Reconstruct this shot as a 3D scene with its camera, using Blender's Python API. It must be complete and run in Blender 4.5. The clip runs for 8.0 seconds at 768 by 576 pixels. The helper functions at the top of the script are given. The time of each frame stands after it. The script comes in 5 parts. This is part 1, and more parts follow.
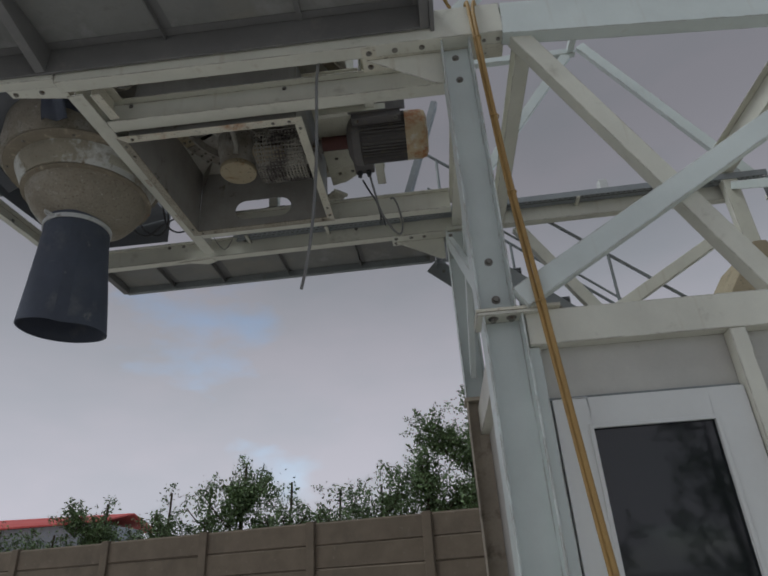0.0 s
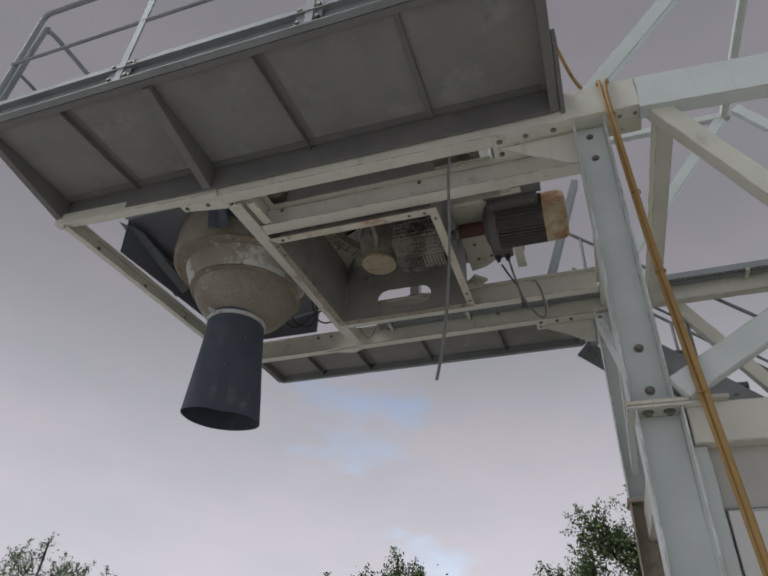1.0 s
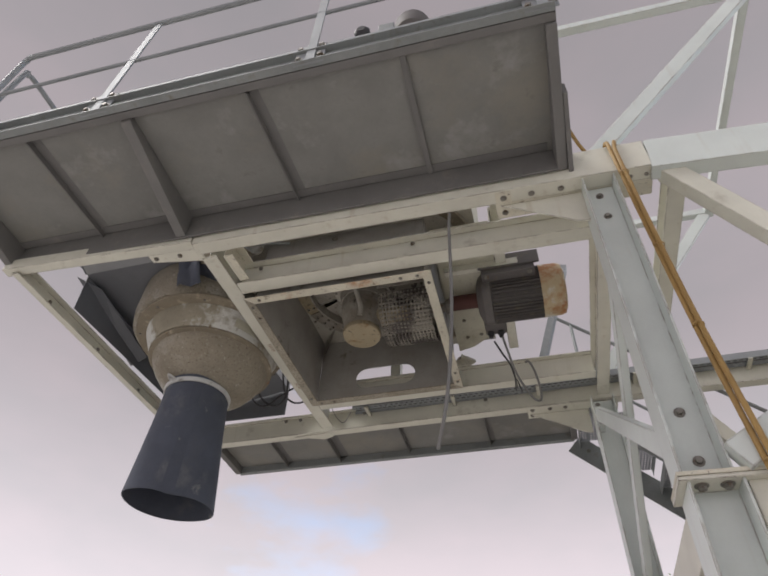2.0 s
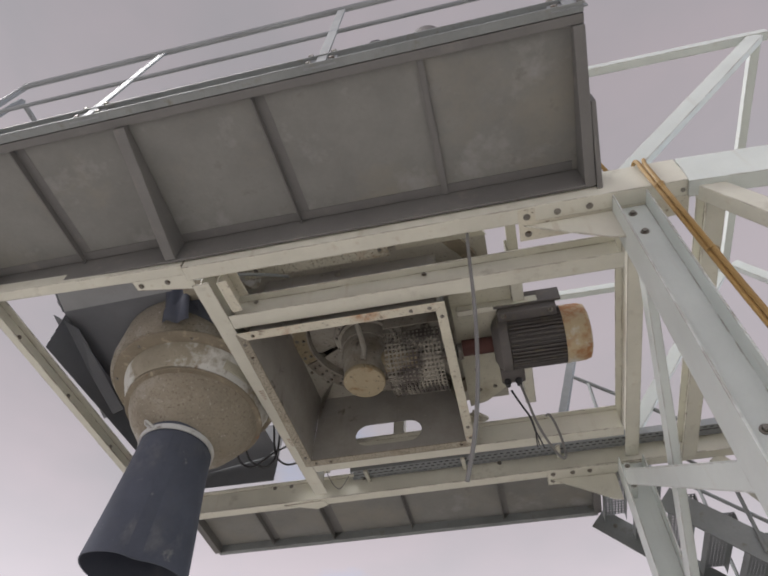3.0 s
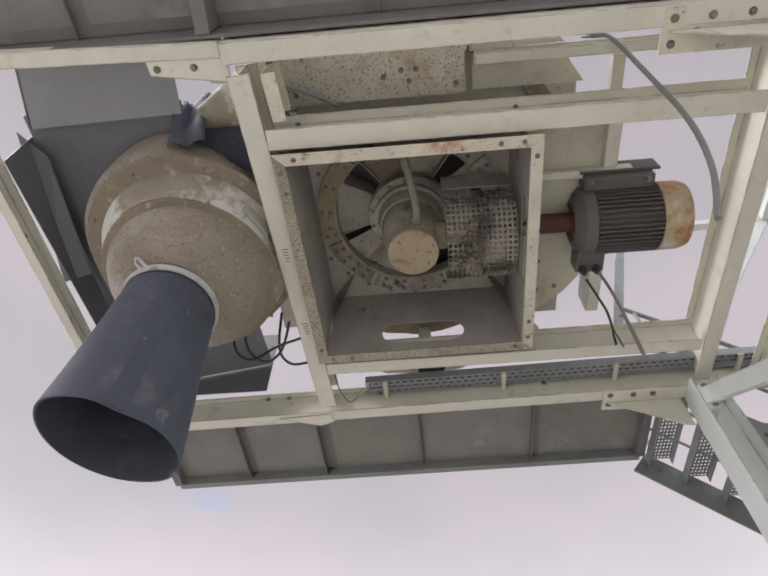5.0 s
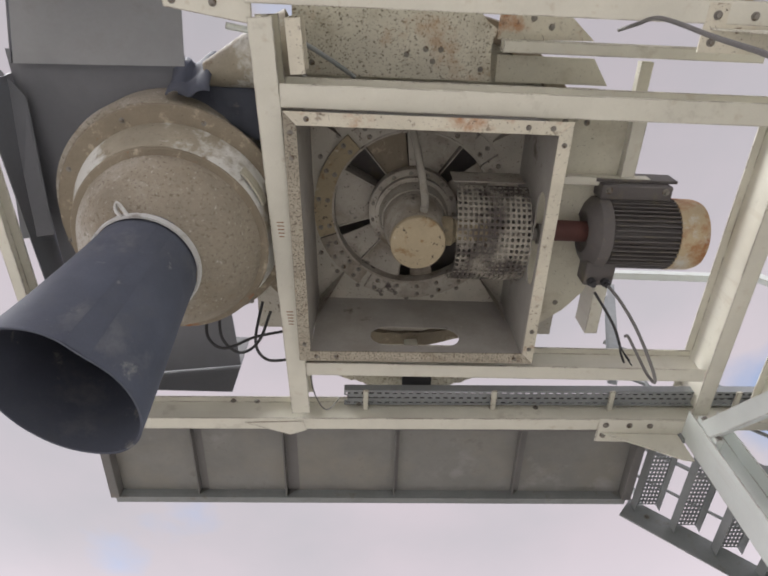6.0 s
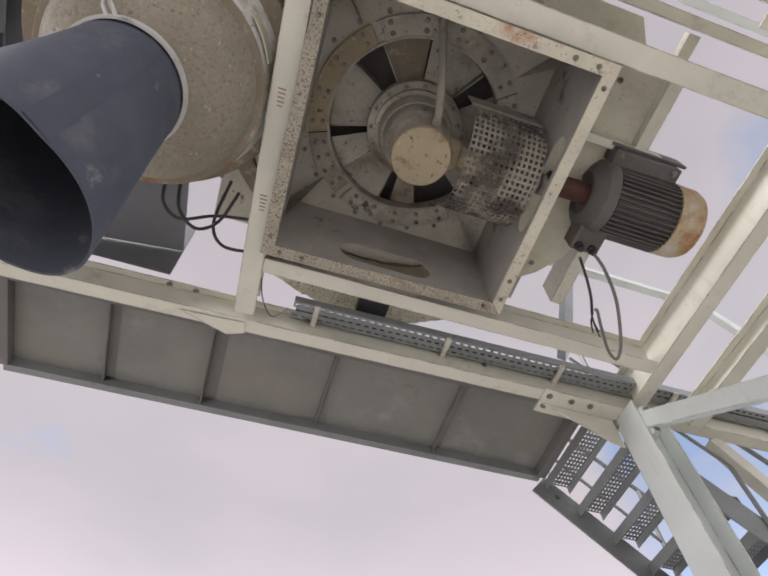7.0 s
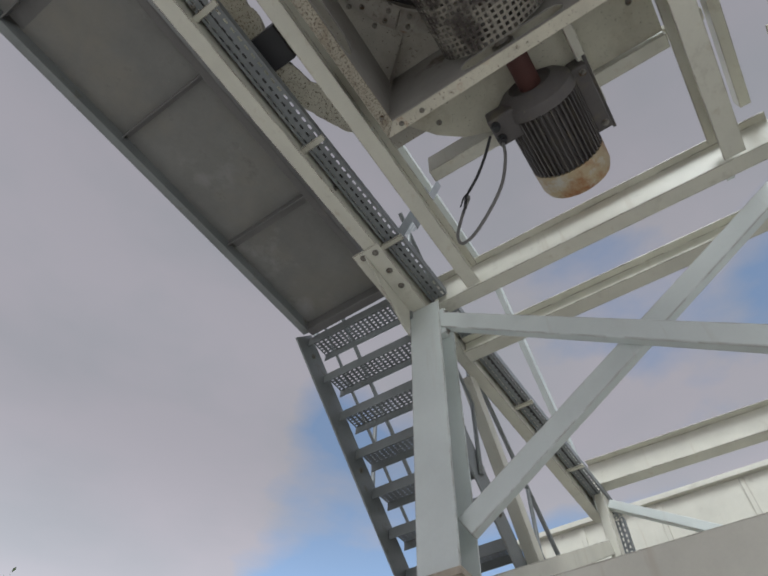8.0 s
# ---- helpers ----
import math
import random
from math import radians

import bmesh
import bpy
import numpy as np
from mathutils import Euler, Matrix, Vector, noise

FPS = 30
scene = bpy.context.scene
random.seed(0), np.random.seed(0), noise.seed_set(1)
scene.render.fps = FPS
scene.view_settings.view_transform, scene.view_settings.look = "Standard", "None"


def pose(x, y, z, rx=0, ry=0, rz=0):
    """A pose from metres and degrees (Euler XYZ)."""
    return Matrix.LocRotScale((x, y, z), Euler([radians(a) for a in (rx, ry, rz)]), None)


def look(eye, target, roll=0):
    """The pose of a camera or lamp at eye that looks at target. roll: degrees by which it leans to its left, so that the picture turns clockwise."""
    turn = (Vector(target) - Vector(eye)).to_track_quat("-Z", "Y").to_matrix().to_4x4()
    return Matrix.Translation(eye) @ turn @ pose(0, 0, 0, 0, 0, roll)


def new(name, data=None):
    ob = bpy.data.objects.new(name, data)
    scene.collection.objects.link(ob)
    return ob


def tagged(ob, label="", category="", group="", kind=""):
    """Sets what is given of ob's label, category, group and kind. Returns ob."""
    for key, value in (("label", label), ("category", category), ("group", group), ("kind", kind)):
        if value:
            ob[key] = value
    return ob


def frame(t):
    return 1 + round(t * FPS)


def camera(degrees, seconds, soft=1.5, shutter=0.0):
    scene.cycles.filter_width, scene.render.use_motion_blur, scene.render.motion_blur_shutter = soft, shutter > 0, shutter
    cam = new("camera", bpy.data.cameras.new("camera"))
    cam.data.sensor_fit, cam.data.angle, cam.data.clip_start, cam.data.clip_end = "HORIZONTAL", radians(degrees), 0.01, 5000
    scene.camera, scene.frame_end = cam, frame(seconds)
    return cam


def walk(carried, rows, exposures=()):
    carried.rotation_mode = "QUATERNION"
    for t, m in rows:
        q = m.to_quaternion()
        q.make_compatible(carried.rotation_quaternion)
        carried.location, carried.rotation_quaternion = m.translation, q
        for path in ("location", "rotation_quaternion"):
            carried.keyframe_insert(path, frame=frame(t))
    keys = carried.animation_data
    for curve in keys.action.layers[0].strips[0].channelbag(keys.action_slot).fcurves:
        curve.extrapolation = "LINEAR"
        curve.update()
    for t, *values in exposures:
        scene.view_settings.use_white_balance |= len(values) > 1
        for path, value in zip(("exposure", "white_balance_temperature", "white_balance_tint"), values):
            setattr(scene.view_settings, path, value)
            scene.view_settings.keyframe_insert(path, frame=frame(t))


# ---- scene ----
cam = camera(65.0, 8.0, soft=1.9)
PATH = [
    (0, (1.442, -4.02, 1.4), (1.322, -2.233, 2.29), -3.8),
    (0.5, (1.474, -4.041, 1.424), (1.041, -2.385, 2.459), -0.3),
    (1, (1.525, -3.976, 1.46), (0.954, -2.427, 2.589), 2.8),
    (1.5, (1.48, -3.774, 1.438), (0.909, -2.357, 2.728), 5.9),
    (2, (1.203, -3.516, 1.466), (0.803, -2.158, 2.88), 3.1),
    (2.2, (1.164, -3.4, 1.488), (0.793, -2.097, 2.96), 3.0),
    (3.3, (0.794, -2.853, 1.505), (0.515, -1.727, 3.134), 2.1),
    (3.5, (0.662, -2.761, 1.532), (0.457, -1.61, 3.155), -1.0),
    (4, (0.414, -2.487, 1.556), (0.243, -1.296, 3.153), 0.8),
    (4.5, (0.27, -2.119, 1.572), (0.154, -0.981, 3.212), 0.0),
    (4.7, (0.161, -1.988, 1.55), (0.02, -0.861, 3.196), 0.8),
    (5.8, (-0.282, -1.394, 1.563), (-0.203, -0.431, 3.314), -2.4),
    (6, (-0.291, -1.304, 1.589), (-0.223, -0.374, 3.359), -2.0),
    (6.5, (-0.427, -1.051, 1.613), (-0.29, -0.109, 3.372), -2.4),
    (7, (-0.55, -0.821, 1.67), (-0.192, 0.122, 3.397), -2.8),
    (7.5, (-0.394, -0.379, 1.593), (0.39, 0.392, 3.263), -2.0),
    (8, (-0.286, -0.003, 1.559), (0.684, 0.681, 3.168), 1.9),
]
walk(cam, [(t, look(eye, target, roll)) for t, eye, target, roll in PATH],
     exposures=[(0.0, -1.3, 5800, 3), (0.5, -1.65, 5900, 4), (1.0, -1.05, 6000, 6), (1.5, -0.55, 6400, 11), (2.2, -0.3, 6400, 11), (3.5, -0.12, 6300, 11), (4.5, 0.03, 6300, 11),
                (6.0, 0.27, 6300, 11), (6.5, 0.27, 6300, 11), (7.0, 0.25, 6300, 12), (7.5, -0.1, 6200, 11), (8.0, -0.45, 5900, 5)])
# soft bright overcast with thin blue gaps; the sun sits high over the discharge end
world = bpy.data.worlds.new("sky")
scene.world = world
world.use_nodes = True
SUN_EL, SUN_AZ = radians(57), radians(249)


def sky_nodes():
    nt = world.node_tree
    nt.nodes.clear()
    n, l = nt.nodes.new, nt.links.new
    out, bg = n("ShaderNodeOutputWorld"), n("ShaderNodeBackground")
    sky = n("ShaderNodeTexSky")
    sky.sky_type, sky.sun_disc = "NISHITA", False
    sky.sun_elevation, sky.sun_rotation = SUN_EL, SUN_AZ
    tc, mp = n("ShaderNodeTexCoord"), n("ShaderNodeMapping")
    mp.inputs["Scale"].default_value = (1.0, 1.0, 2.2)
    mp.inputs["Location"].default_value = (3.1, 0.4, 1.2)
    l(tc.outputs["Generated"], mp.inputs["Vector"])
    big, small = n("ShaderNodeTexNoise"), n("ShaderNodeTexNoise")
    big.inputs["Scale"].default_value, big.inputs["Detail"].default_value = 1.6, 7
    small.inputs["Scale"].default_value, small.inputs["Detail"].default_value = 3.4, 8
    l(mp.outputs[0], big.inputs["Vector"]), l(mp.outputs[0], small.inputs["Vector"])
    cover = n("ShaderNodeValToRGB")
    cover.color_ramp.elements[0].position, cover.color_ramp.elements[1].position = 0.34, 0.44
    cover.color_ramp.elements[0].color = (0.25, 0.25, 0.25, 1)
    side, part_x, add = n("ShaderNodeSeparateXYZ"), n("ShaderNodeMapRange"), n("ShaderNodeMath")
    l(tc.outputs["Generated"], side.inputs[0]), l(side.outputs[0], part_x.inputs[0])
    part_x.interpolation_type = "SMOOTHSTEP"
    part_x.inputs[1].default_value, part_x.inputs[2].default_value = 0.36, 0.68
    part_x.inputs[3].default_value, part_x.inputs[4].default_value = 0.05, -0.10
    l(big.outputs[0], add.inputs[0]), l(part_x.outputs[0], add.inputs[1])
    l(add.outputs[0], cover.inputs[0])
    tone = n("ShaderNodeValToRGB")
    tone.color_ramp.elements[0].position, tone.color_ramp.elements[1].position = 0.30, 0.62
    tone.color_ramp.elements[0].color = (0.55, 0.52, 0.54, 1)
    tone.color_ramp.elements[1].color = (0.635, 0.565, 0.59, 1)
    l(small.outputs[0], tone.inputs[0])
    dim = n("ShaderNodeMix")
    dim.data_type, dim.blend_type = "RGBA", "MULTIPLY"
    dim.inputs["Factor"].default_value = 1.0
    dim.inputs["B"].default_value = (0.27, 0.272, 0.255, 1)
    l(sky.outputs[0], dim.inputs["A"])
    mix = n("ShaderNodeMix")
    mix.data_type = "RGBA"
    l(cover.outputs[0], mix.inputs["Factor"]), l(dim.outputs["Result"], mix.inputs["A"]), l(tone.outputs[0], mix.inputs["B"])
    l(mix.outputs["Result"], bg.inputs[0])
    # the haze is brighter towards the horizon
    split, rise = n("ShaderNodeSeparateXYZ"), n("ShaderNodeMapRange")
    l(tc.outputs["Generated"], split.inputs[0]), l(split.outputs[2], rise.inputs[0])
    rise.interpolation_type = "SMOOTHSTEP"
    rise.inputs[1].default_value, rise.inputs[2].default_value = 0.05, 0.65
    rise.inputs[3].default_value, rise.inputs[4].default_value = 2.30, 0.88
    top, both = n("ShaderNodeMapRange"), n("ShaderNodeMath")
    top.interpolation_type, both.operation = "SMOOTHSTEP", "MULTIPLY"
    top.inputs[1].default_value, top.inputs[2].default_value = 0.70, 0.95
    top.inputs[3].default_value, top.inputs[4].default_value = 1.0, 0.84
    l(split.outputs[2], top.inputs[0])
    l(rise.outputs[0], both.inputs[0]), l(top.outputs[0], both.inputs[1])
    l(both.outputs[0], bg.inputs[1])
    l(bg.outputs[0], out.inputs[0])


sky_nodes()
sun = new("sun", bpy.data.lights.new("sun", "SUN"))
sun.data.energy, sun.data.angle, sun.data.color = 4.2, radians(28), (1.0, 0.97, 0.93)
sun.matrix_world = look((-14.6, -5.6, 24.0), (0, 0, 0))


# ---- materials ----
def mat(name, base, rough=0.6, metal=0.0, specks=(), grain=0.12, gscale=60, bump=0.1, streak=None, island=0.0, coarse=3.0, edge=None):
    """Procedural surface: base colour with coarse and fine variation, then layers of specks
    (colour, scale, threshold, softness) for stains, chips and rust, and a fine relief."""
    m = bpy.data.materials.new(name)
    m.use_nodes = True
    nt = m.node_tree
    n, l = nt.nodes.new, nt.links.new
    b = nt.nodes["Principled BSDF"]
    b.inputs["Roughness"].default_value, b.inputs["Metallic"].default_value = rough, metal
    tc = n("ShaderNodeTexCoord")
    info = n("ShaderNodeObjectInfo")
    shift = n("ShaderNodeVectorMath")
    shift.operation = "MULTIPLY_ADD"
    l(info.outputs["Random"], shift.inputs[0])
    shift.inputs[1].default_value = (7.0, 13.0, 5.0)
    l(tc.outputs["Object"], shift.inputs[2])
    vec = shift.outputs[0]

    def noise_node(scale, detail=6, rough_=0.6):
        t = n("ShaderNodeTexNoise")
        t.inputs["Scale"].default_value, t.inputs["Detail"].default_value, t.inputs["Roughness"].default_value = scale, detail, rough_
        l(vec, t.inputs["Vector"])
        return t.outputs[0]

    def over(a, colour, fac):
        x = n("ShaderNodeMix")
        x.data_type = "RGBA"
        l(a, x.inputs["A"]), l(fac, x.inputs["Factor"])
        x.inputs["B"].default_value = (*colour, 1)
        return x.outputs["Result"]

    def ramp(value, lo, hi):
        r = n("ShaderNodeMapRange")
        r.inputs[1].default_value, r.inputs[2].default_value = lo, hi
        l(value, r.inputs[0])
        return r.outputs[0]
    c0 = n("ShaderNodeMix")
    c0.data_type = "RGBA"
    c0.inputs["A"].default_value = (*[v * (1 - grain) for v in base], 1)
    c0.inputs["B"].default_value = (*[min(1, v * (1 + grain)) for v in base], 1)
    l(ramp(noise_node(coarse), 0.3, 0.7), c0.inputs["Factor"])
    col = c0.outputs["Result"]
    fine = noise_node(gscale, 4)
    f = n("ShaderNodeMix")
    f.data_type, f.blend_type = "RGBA", "MULTIPLY"
    f.inputs["Factor"].default_value = grain
    l(col, f.inputs["A"]), l(fine, f.inputs["B"])
    col = f.outputs["Result"]
    if island:
        h = n("ShaderNodeHueSaturation")
        geo = n("ShaderNodeNewGeometry")
        l(ramp_val(n, l, geo.outputs["Random Per Island"], 1 - island, 1 + island), h.inputs["Value"])
        l(col, h.inputs["Color"])
        col = h.outputs["Color"]
    for colour, scale, thr, soft in specks:
        col = over(col, colour, ramp(noise_node(scale, 9, 0.68), thr, thr + soft))
    if streak:
        colour, amount = streak
        mp = n("ShaderNodeMapping")
        mp.inputs["Scale"].default_value = (9.0, 9.0, 0.7)
        l(vec, mp.inputs["Vector"])
        t = n("ShaderNodeTexNoise")
        t.inputs["Scale"].default_value, t.inputs["Detail"].default_value = 2.0, 6
        l(mp.outputs[0], t.inputs["Vector"])
        col = over(col, colour, ramp(t.outputs[0], 0.62, 0.62 + amount))
    if edge:
        bev, geo2, dot = n("ShaderNodeBevel"), n("ShaderNodeNewGeometry"), n("ShaderNodeVectorMath")
        bev.samples, bev.inputs["Radius"].default_value = 4, 0.011
        dot.operation = "DOT_PRODUCT"
        l(bev.outputs[0], dot.inputs[0]), l(geo2.outputs["Normal"], dot.inputs[1])
        both = n("ShaderNodeMath")
        both.operation = "MULTIPLY"
        l(ramp(dot.outputs["Value"], 0.985, 0.90), both.inputs[0]), l(ramp(noise_node(7.0, 8, 0.7), 0.41, 0.55), both.inputs[1])
        col = over(col, edge, both.outputs[0])
    l(col, b.inputs["Base Color"])
    if bump:
        bp = n("ShaderNodeBump")
        bp.inputs["Strength"].default_value, bp.inputs["Distance"].default_value = bump, 0.004
        l(noise_node(gscale * 0.7, 8), bp.inputs["Height"])
        l(bp.outputs[0], b.inputs["Normal"])
    return m


def ramp_val(n, l, value, lo, hi):
    r = n("ShaderNodeMapRange")
    r.inputs[3].default_value, r.inputs[4].default_value = lo, hi
    l(value, r.inputs[0])
    return r.outputs[0]


RUST, DIRT, DARK = (0.26, 0.10, 0.035), (0.20, 0.165, 0.12), (0.03, 0.028, 0.025)
CREAM = mat("cream_paint", (0.635, 0.62, 0.535), 0.5, 0, [(DIRT, 5.0, 0.60, 0.35), ((0.12, 0.08, 0.05), 46.0, 0.72, 0.05)], 0.08, 90, 0.06, streak=((0.36, 0.27, 0.17), 0.45), edge=(0.11, 0.075, 0.05))
PALE = mat("pale_paint", (0.62, 0.66, 0.635), 0.45, 0, [(DIRT, 6.0, 0.66, 0.4)], 0.06, 80, 0.05, streak=((0.42, 0.36, 0.28), 0.6), edge=(0.16, 0.12, 0.085))
RUSTY = mat("rusted_paint", (0.62, 0.585, 0.48), 0.7, 0, [((0.36, 0.15, 0.05), 3.2, 0.55, 0.14), ((0.10, 0.05, 0.025), 11.0, 0.60, 0.10), ((0.07, 0.045, 0.03), 75.0, 0.60, 0.06)], 0.15, 60, 0.3)
CRUST = mat("crusted_flange", (0.42, 0.385, 0.31), 0.9, 0, [((0.13, 0.105, 0.08), 95.0, 0.50, 0.10), ((0.16, 0.12, 0.08), 7.0, 0.56, 0.2), (RUST, 6.0, 0.66, 0.1)], 0.2, 50, 0.5)
DECK = mat("deck_plate", (0.215, 0.212, 0.200), 0.75, 0.0, [((0.25, 0.23, 0.19), 1.3, 0.50, 0.3), ((0.29, 0.285, 0.275), 2.2, 0.57, 0.16), ((0.13, 0.12, 0.11), 6.0, 0.62, 0.2), (DARK, 30.0, 0.72, 0.04)], 0.12, 40, 0.08)
DECKRIB = mat("deck_rib", (0.165, 0.160, 0.155), 0.65, 0, [((0.22, 0.20, 0.18), 6.0, 0.58, 0.2)], 0.12, 50, 0.08)
DUSTY = mat("dusty_steel", (0.285, 0.250, 0.195), 0.9, 0, [((0.44, 0.43, 0.40), 1.5, 0.50, 0.25), ((0.22, 0.18, 0.125), 2.7, 0.53, 0.2), ((0.15, 0.125, 0.09), 60.0, 0.54, 0.12), ((0.46, 0.45, 0.415), 48.0, 0.60, 0.10), ((0.17, 0.135, 0.095), 6.0, 0.60, 0.14), (RUST, 4.0, 0.70, 0.08)], 0.2, 42, 1.6)
SPECK = mat("speckled_paint", (0.56, 0.54, 0.44), 0.7, 0, [((0.12, 0.10, 0.075), 85.0, 0.62, 0.05), ((0.34, 0.30, 0.22), 3.5, 0.54, 0.25), (RUST, 2.5, 0.66, 0.14)], 0.12, 60, 0.3)
INNER = mat("housing_inside", (0.42, 0.395, 0.345), 0.75, 0, [((0.17, 0.14, 0.105), 2.4, 0.46, 0.22), ((0.47, 0.45, 0.40), 6.0, 0.60, 0.15), ((0.06, 0.045, 0.035), 38.0, 0.60, 0.06), ((0.075, 0.062, 0.06), 4.5, 0.60, 0.05), (RUST, 6.0, 0.68, 0.08)], 0.18, 60, 0.4)
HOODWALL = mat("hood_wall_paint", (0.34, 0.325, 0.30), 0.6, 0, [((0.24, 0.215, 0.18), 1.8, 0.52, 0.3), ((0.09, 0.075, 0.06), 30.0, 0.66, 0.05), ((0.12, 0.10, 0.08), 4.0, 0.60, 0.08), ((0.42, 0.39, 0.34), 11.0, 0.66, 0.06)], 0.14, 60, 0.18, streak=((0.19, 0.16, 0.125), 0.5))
CROWN = mat("crown_plate_paint", (0.47, 0.445, 0.385), 0.7, 0, [((0.27, 0.235, 0.18), 3.0, 0.54, 0.2), ((0.10, 0.08, 0.06), 60.0, 0.60, 0.06), ((0.13, 0.10, 0.075), 7.0, 0.64, 0.06), (RUST, 3.0, 0.66, 0.1)], 0.15, 60, 0.3)
OCHRE = mat("ochre_dust", (0.34, 0.285, 0.19), 0.9, 0, [((0.20, 0.12, 0.05), 9.0, 0.57, 0.12), ((0.46, 0.42, 0.33), 16.0, 0.62, 0.10), ((0.07, 0.055, 0.04), 34.0, 0.60, 0.06), ((0.12, 0.10, 0.075), 3.5, 0.60, 0.15)], 0.15, 60, 0.35)
RUBBER = mat("black_rubber", (0.070, 0.078, 0.105), 0.82, 0, [((0.075, 0.08, 0.095), 4.0, 0.54, 0.2), ((0.12, 0.125, 0.14), 2.6, 0.56, 0.16), ((0.16, 0.16, 0.165), 7.0, 0.63, 0.06), ((0.19, 0.19, 0.19), 26.0, 0.68, 0.05)], 0.2, 120, 0.08)
ZINC = mat("galvanised", (0.28, 0.295, 0.305), 0.62, 0.15, [((0.30, 0.31, 0.31), 20.0, 0.55, 0.2)], 0.15, 50, 0.05)
DULLZINC = mat("dull_galvanised", (0.27, 0.285, 0.285), 0.6, 0.3, [((0.18, 0.165, 0.14), 12.0, 0.56, 0.2)], 0.15, 50, 0.08)
MOTOR = mat("motor_paint", (0.115, 0.105, 0.102), 0.7, 0, [((0.15, 0.13, 0.10), 7.0, 0.52, 0.15), ((0.20, 0.17, 0.13), 26.0, 0.64, 0.08)], 0.2, 60, 0.15)
BEIGE = mat("beige_cover", (0.45, 0.36, 0.23), 0.7, 0, [((0.50, 0.49, 0.44), 4.0, 0.52, 0.1), ((0.30, 0.13, 0.045), 5.0, 0.50, 0.12), ((0.10, 0.06, 0.03), 22.0, 0.63, 0.08)], 0.15, 60, 0.2)
REDRUST = mat("red_primer", (0.085, 0.030, 0.024), 0.75, 0, [((0.05, 0.02, 0.015), 16.0, 0.56, 0.2)], 0.2, 60, 0.2)
STEEL = mat("bolt_steel", (0.25, 0.235, 0.21), 0.55, 0.5, [((0.10, 0.06, 0.03), 30.0, 0.52, 0.1)], 0.2, 60, 0.1)
CABLE = mat("grey_cable", (0.19, 0.185, 0.18), 0.6, 0, [], 0.2, 80, 0.05)
BLACKCABLE = mat("black_cable", (0.025, 0.025, 0.028), 0.5, 0, [], 0.2, 80, 0.05)
HOSE = mat("yellow_hose", (0.36, 0.225, 0.075), 0.65, 0, [((0.24, 0.15, 0.06), 10.0, 0.55, 0.2)], 0.15, 60, 0.1)
OLDPOST = mat("weathered_post", (0.43, 0.375, 0.30), 0.9, 0, [((0.13, 0.11, 0.085), 6.0, 0.52, 0.2)], 0.2, 40, 0.5, streak=((0.12, 0.10, 0.08), 0.3))
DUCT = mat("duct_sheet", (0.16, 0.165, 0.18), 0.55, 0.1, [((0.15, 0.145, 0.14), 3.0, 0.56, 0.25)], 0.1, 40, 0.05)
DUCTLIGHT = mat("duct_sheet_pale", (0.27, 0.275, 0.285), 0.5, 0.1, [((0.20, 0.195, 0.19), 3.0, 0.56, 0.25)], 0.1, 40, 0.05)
PIPE = mat("dusty_pipe", (0.34, 0.32, 0.28), 0.8, 0, [((0.20, 0.17, 0.13), 12.0, 0.55, 0.2)], 0.15, 60, 0.2)
PANEL = mat("cabin_panel", (0.50, 0.485, 0.44), 0.6, 0, [(DIRT, 4.0, 0.62, 0.4)], 0.08, 60, 0.05)
UPVC = mat("white_door_frame", (0.64, 0.64, 0.62), 0.4, 0, [((0.50, 0.47, 0.42), 6.0, 0.64, 0.4)], 0.04, 60, 0.02)
CONCRETE = mat("fence_concrete", (0.150, 0.118, 0.086), 0.95, 0, [((0.10, 0.082, 0.062), 2.5, 0.52, 0.25), ((0.22, 0.19, 0.15), 14.0, 0.62, 0.12)], 0.15, 40, 0.5)
GROUND = mat("yard_ground", (0.50, 0.483, 0.46), 0.95, 0, [((0.40, 0.38, 0.345), 0.7, 0.5, 0.3), ((0.28, 0.26, 0.235), 9.0, 0.60, 0.15)], 0.12, 30, 0.5, coarse=0.4)
GUARD = mat("dusty_guard", (0.27, 0.25, 0.21), 0.8, 0.1, [((0.06, 0.05, 0.045), 5.0, 0.47, 0.10), ((0.34, 0.31, 0.25), 40.0, 0.66, 0.08)], 0.2, 60, 0.3)
BAND = mat("worn_band_paint", (0.34, 0.305, 0.235), 0.8, 0, [((0.60, 0.60, 0.57), 1.9, 0.49, 0.08), ((0.20, 0.16, 0.11), 9.0, 0.58, 0.08), ((0.10, 0.08, 0.055), 70.0, 0.62, 0.06), (RUST, 5.0, 0.68, 0.1)], 0.2, 50, 1.0)
RIMDUST = mat("rim_dust", (0.235, 0.20, 0.148), 0.95, 0, [((0.42, 0.37, 0.28), 12.0, 0.56, 0.12), (RUST, 5.0, 0.62, 0.1), ((0.06, 0.05, 0.04), 50.0, 0.64, 0.06)], 0.2, 60, 0.7)
MOTTLED = mat("mottled_paint", (0.60, 0.575, 0.48), 0.7, 0, [((0.34, 0.30, 0.22), 2.2, 0.52, 0.2), ((0.14, 0.115, 0.08), 80.0, 0.55, 0.06), ((0.36, 0.18, 0.065), 1.7, 0.55, 0.16), ((0.66, 0.64, 0.56), 28.0, 0.62, 0.08)], 0.12, 60, 0.4)
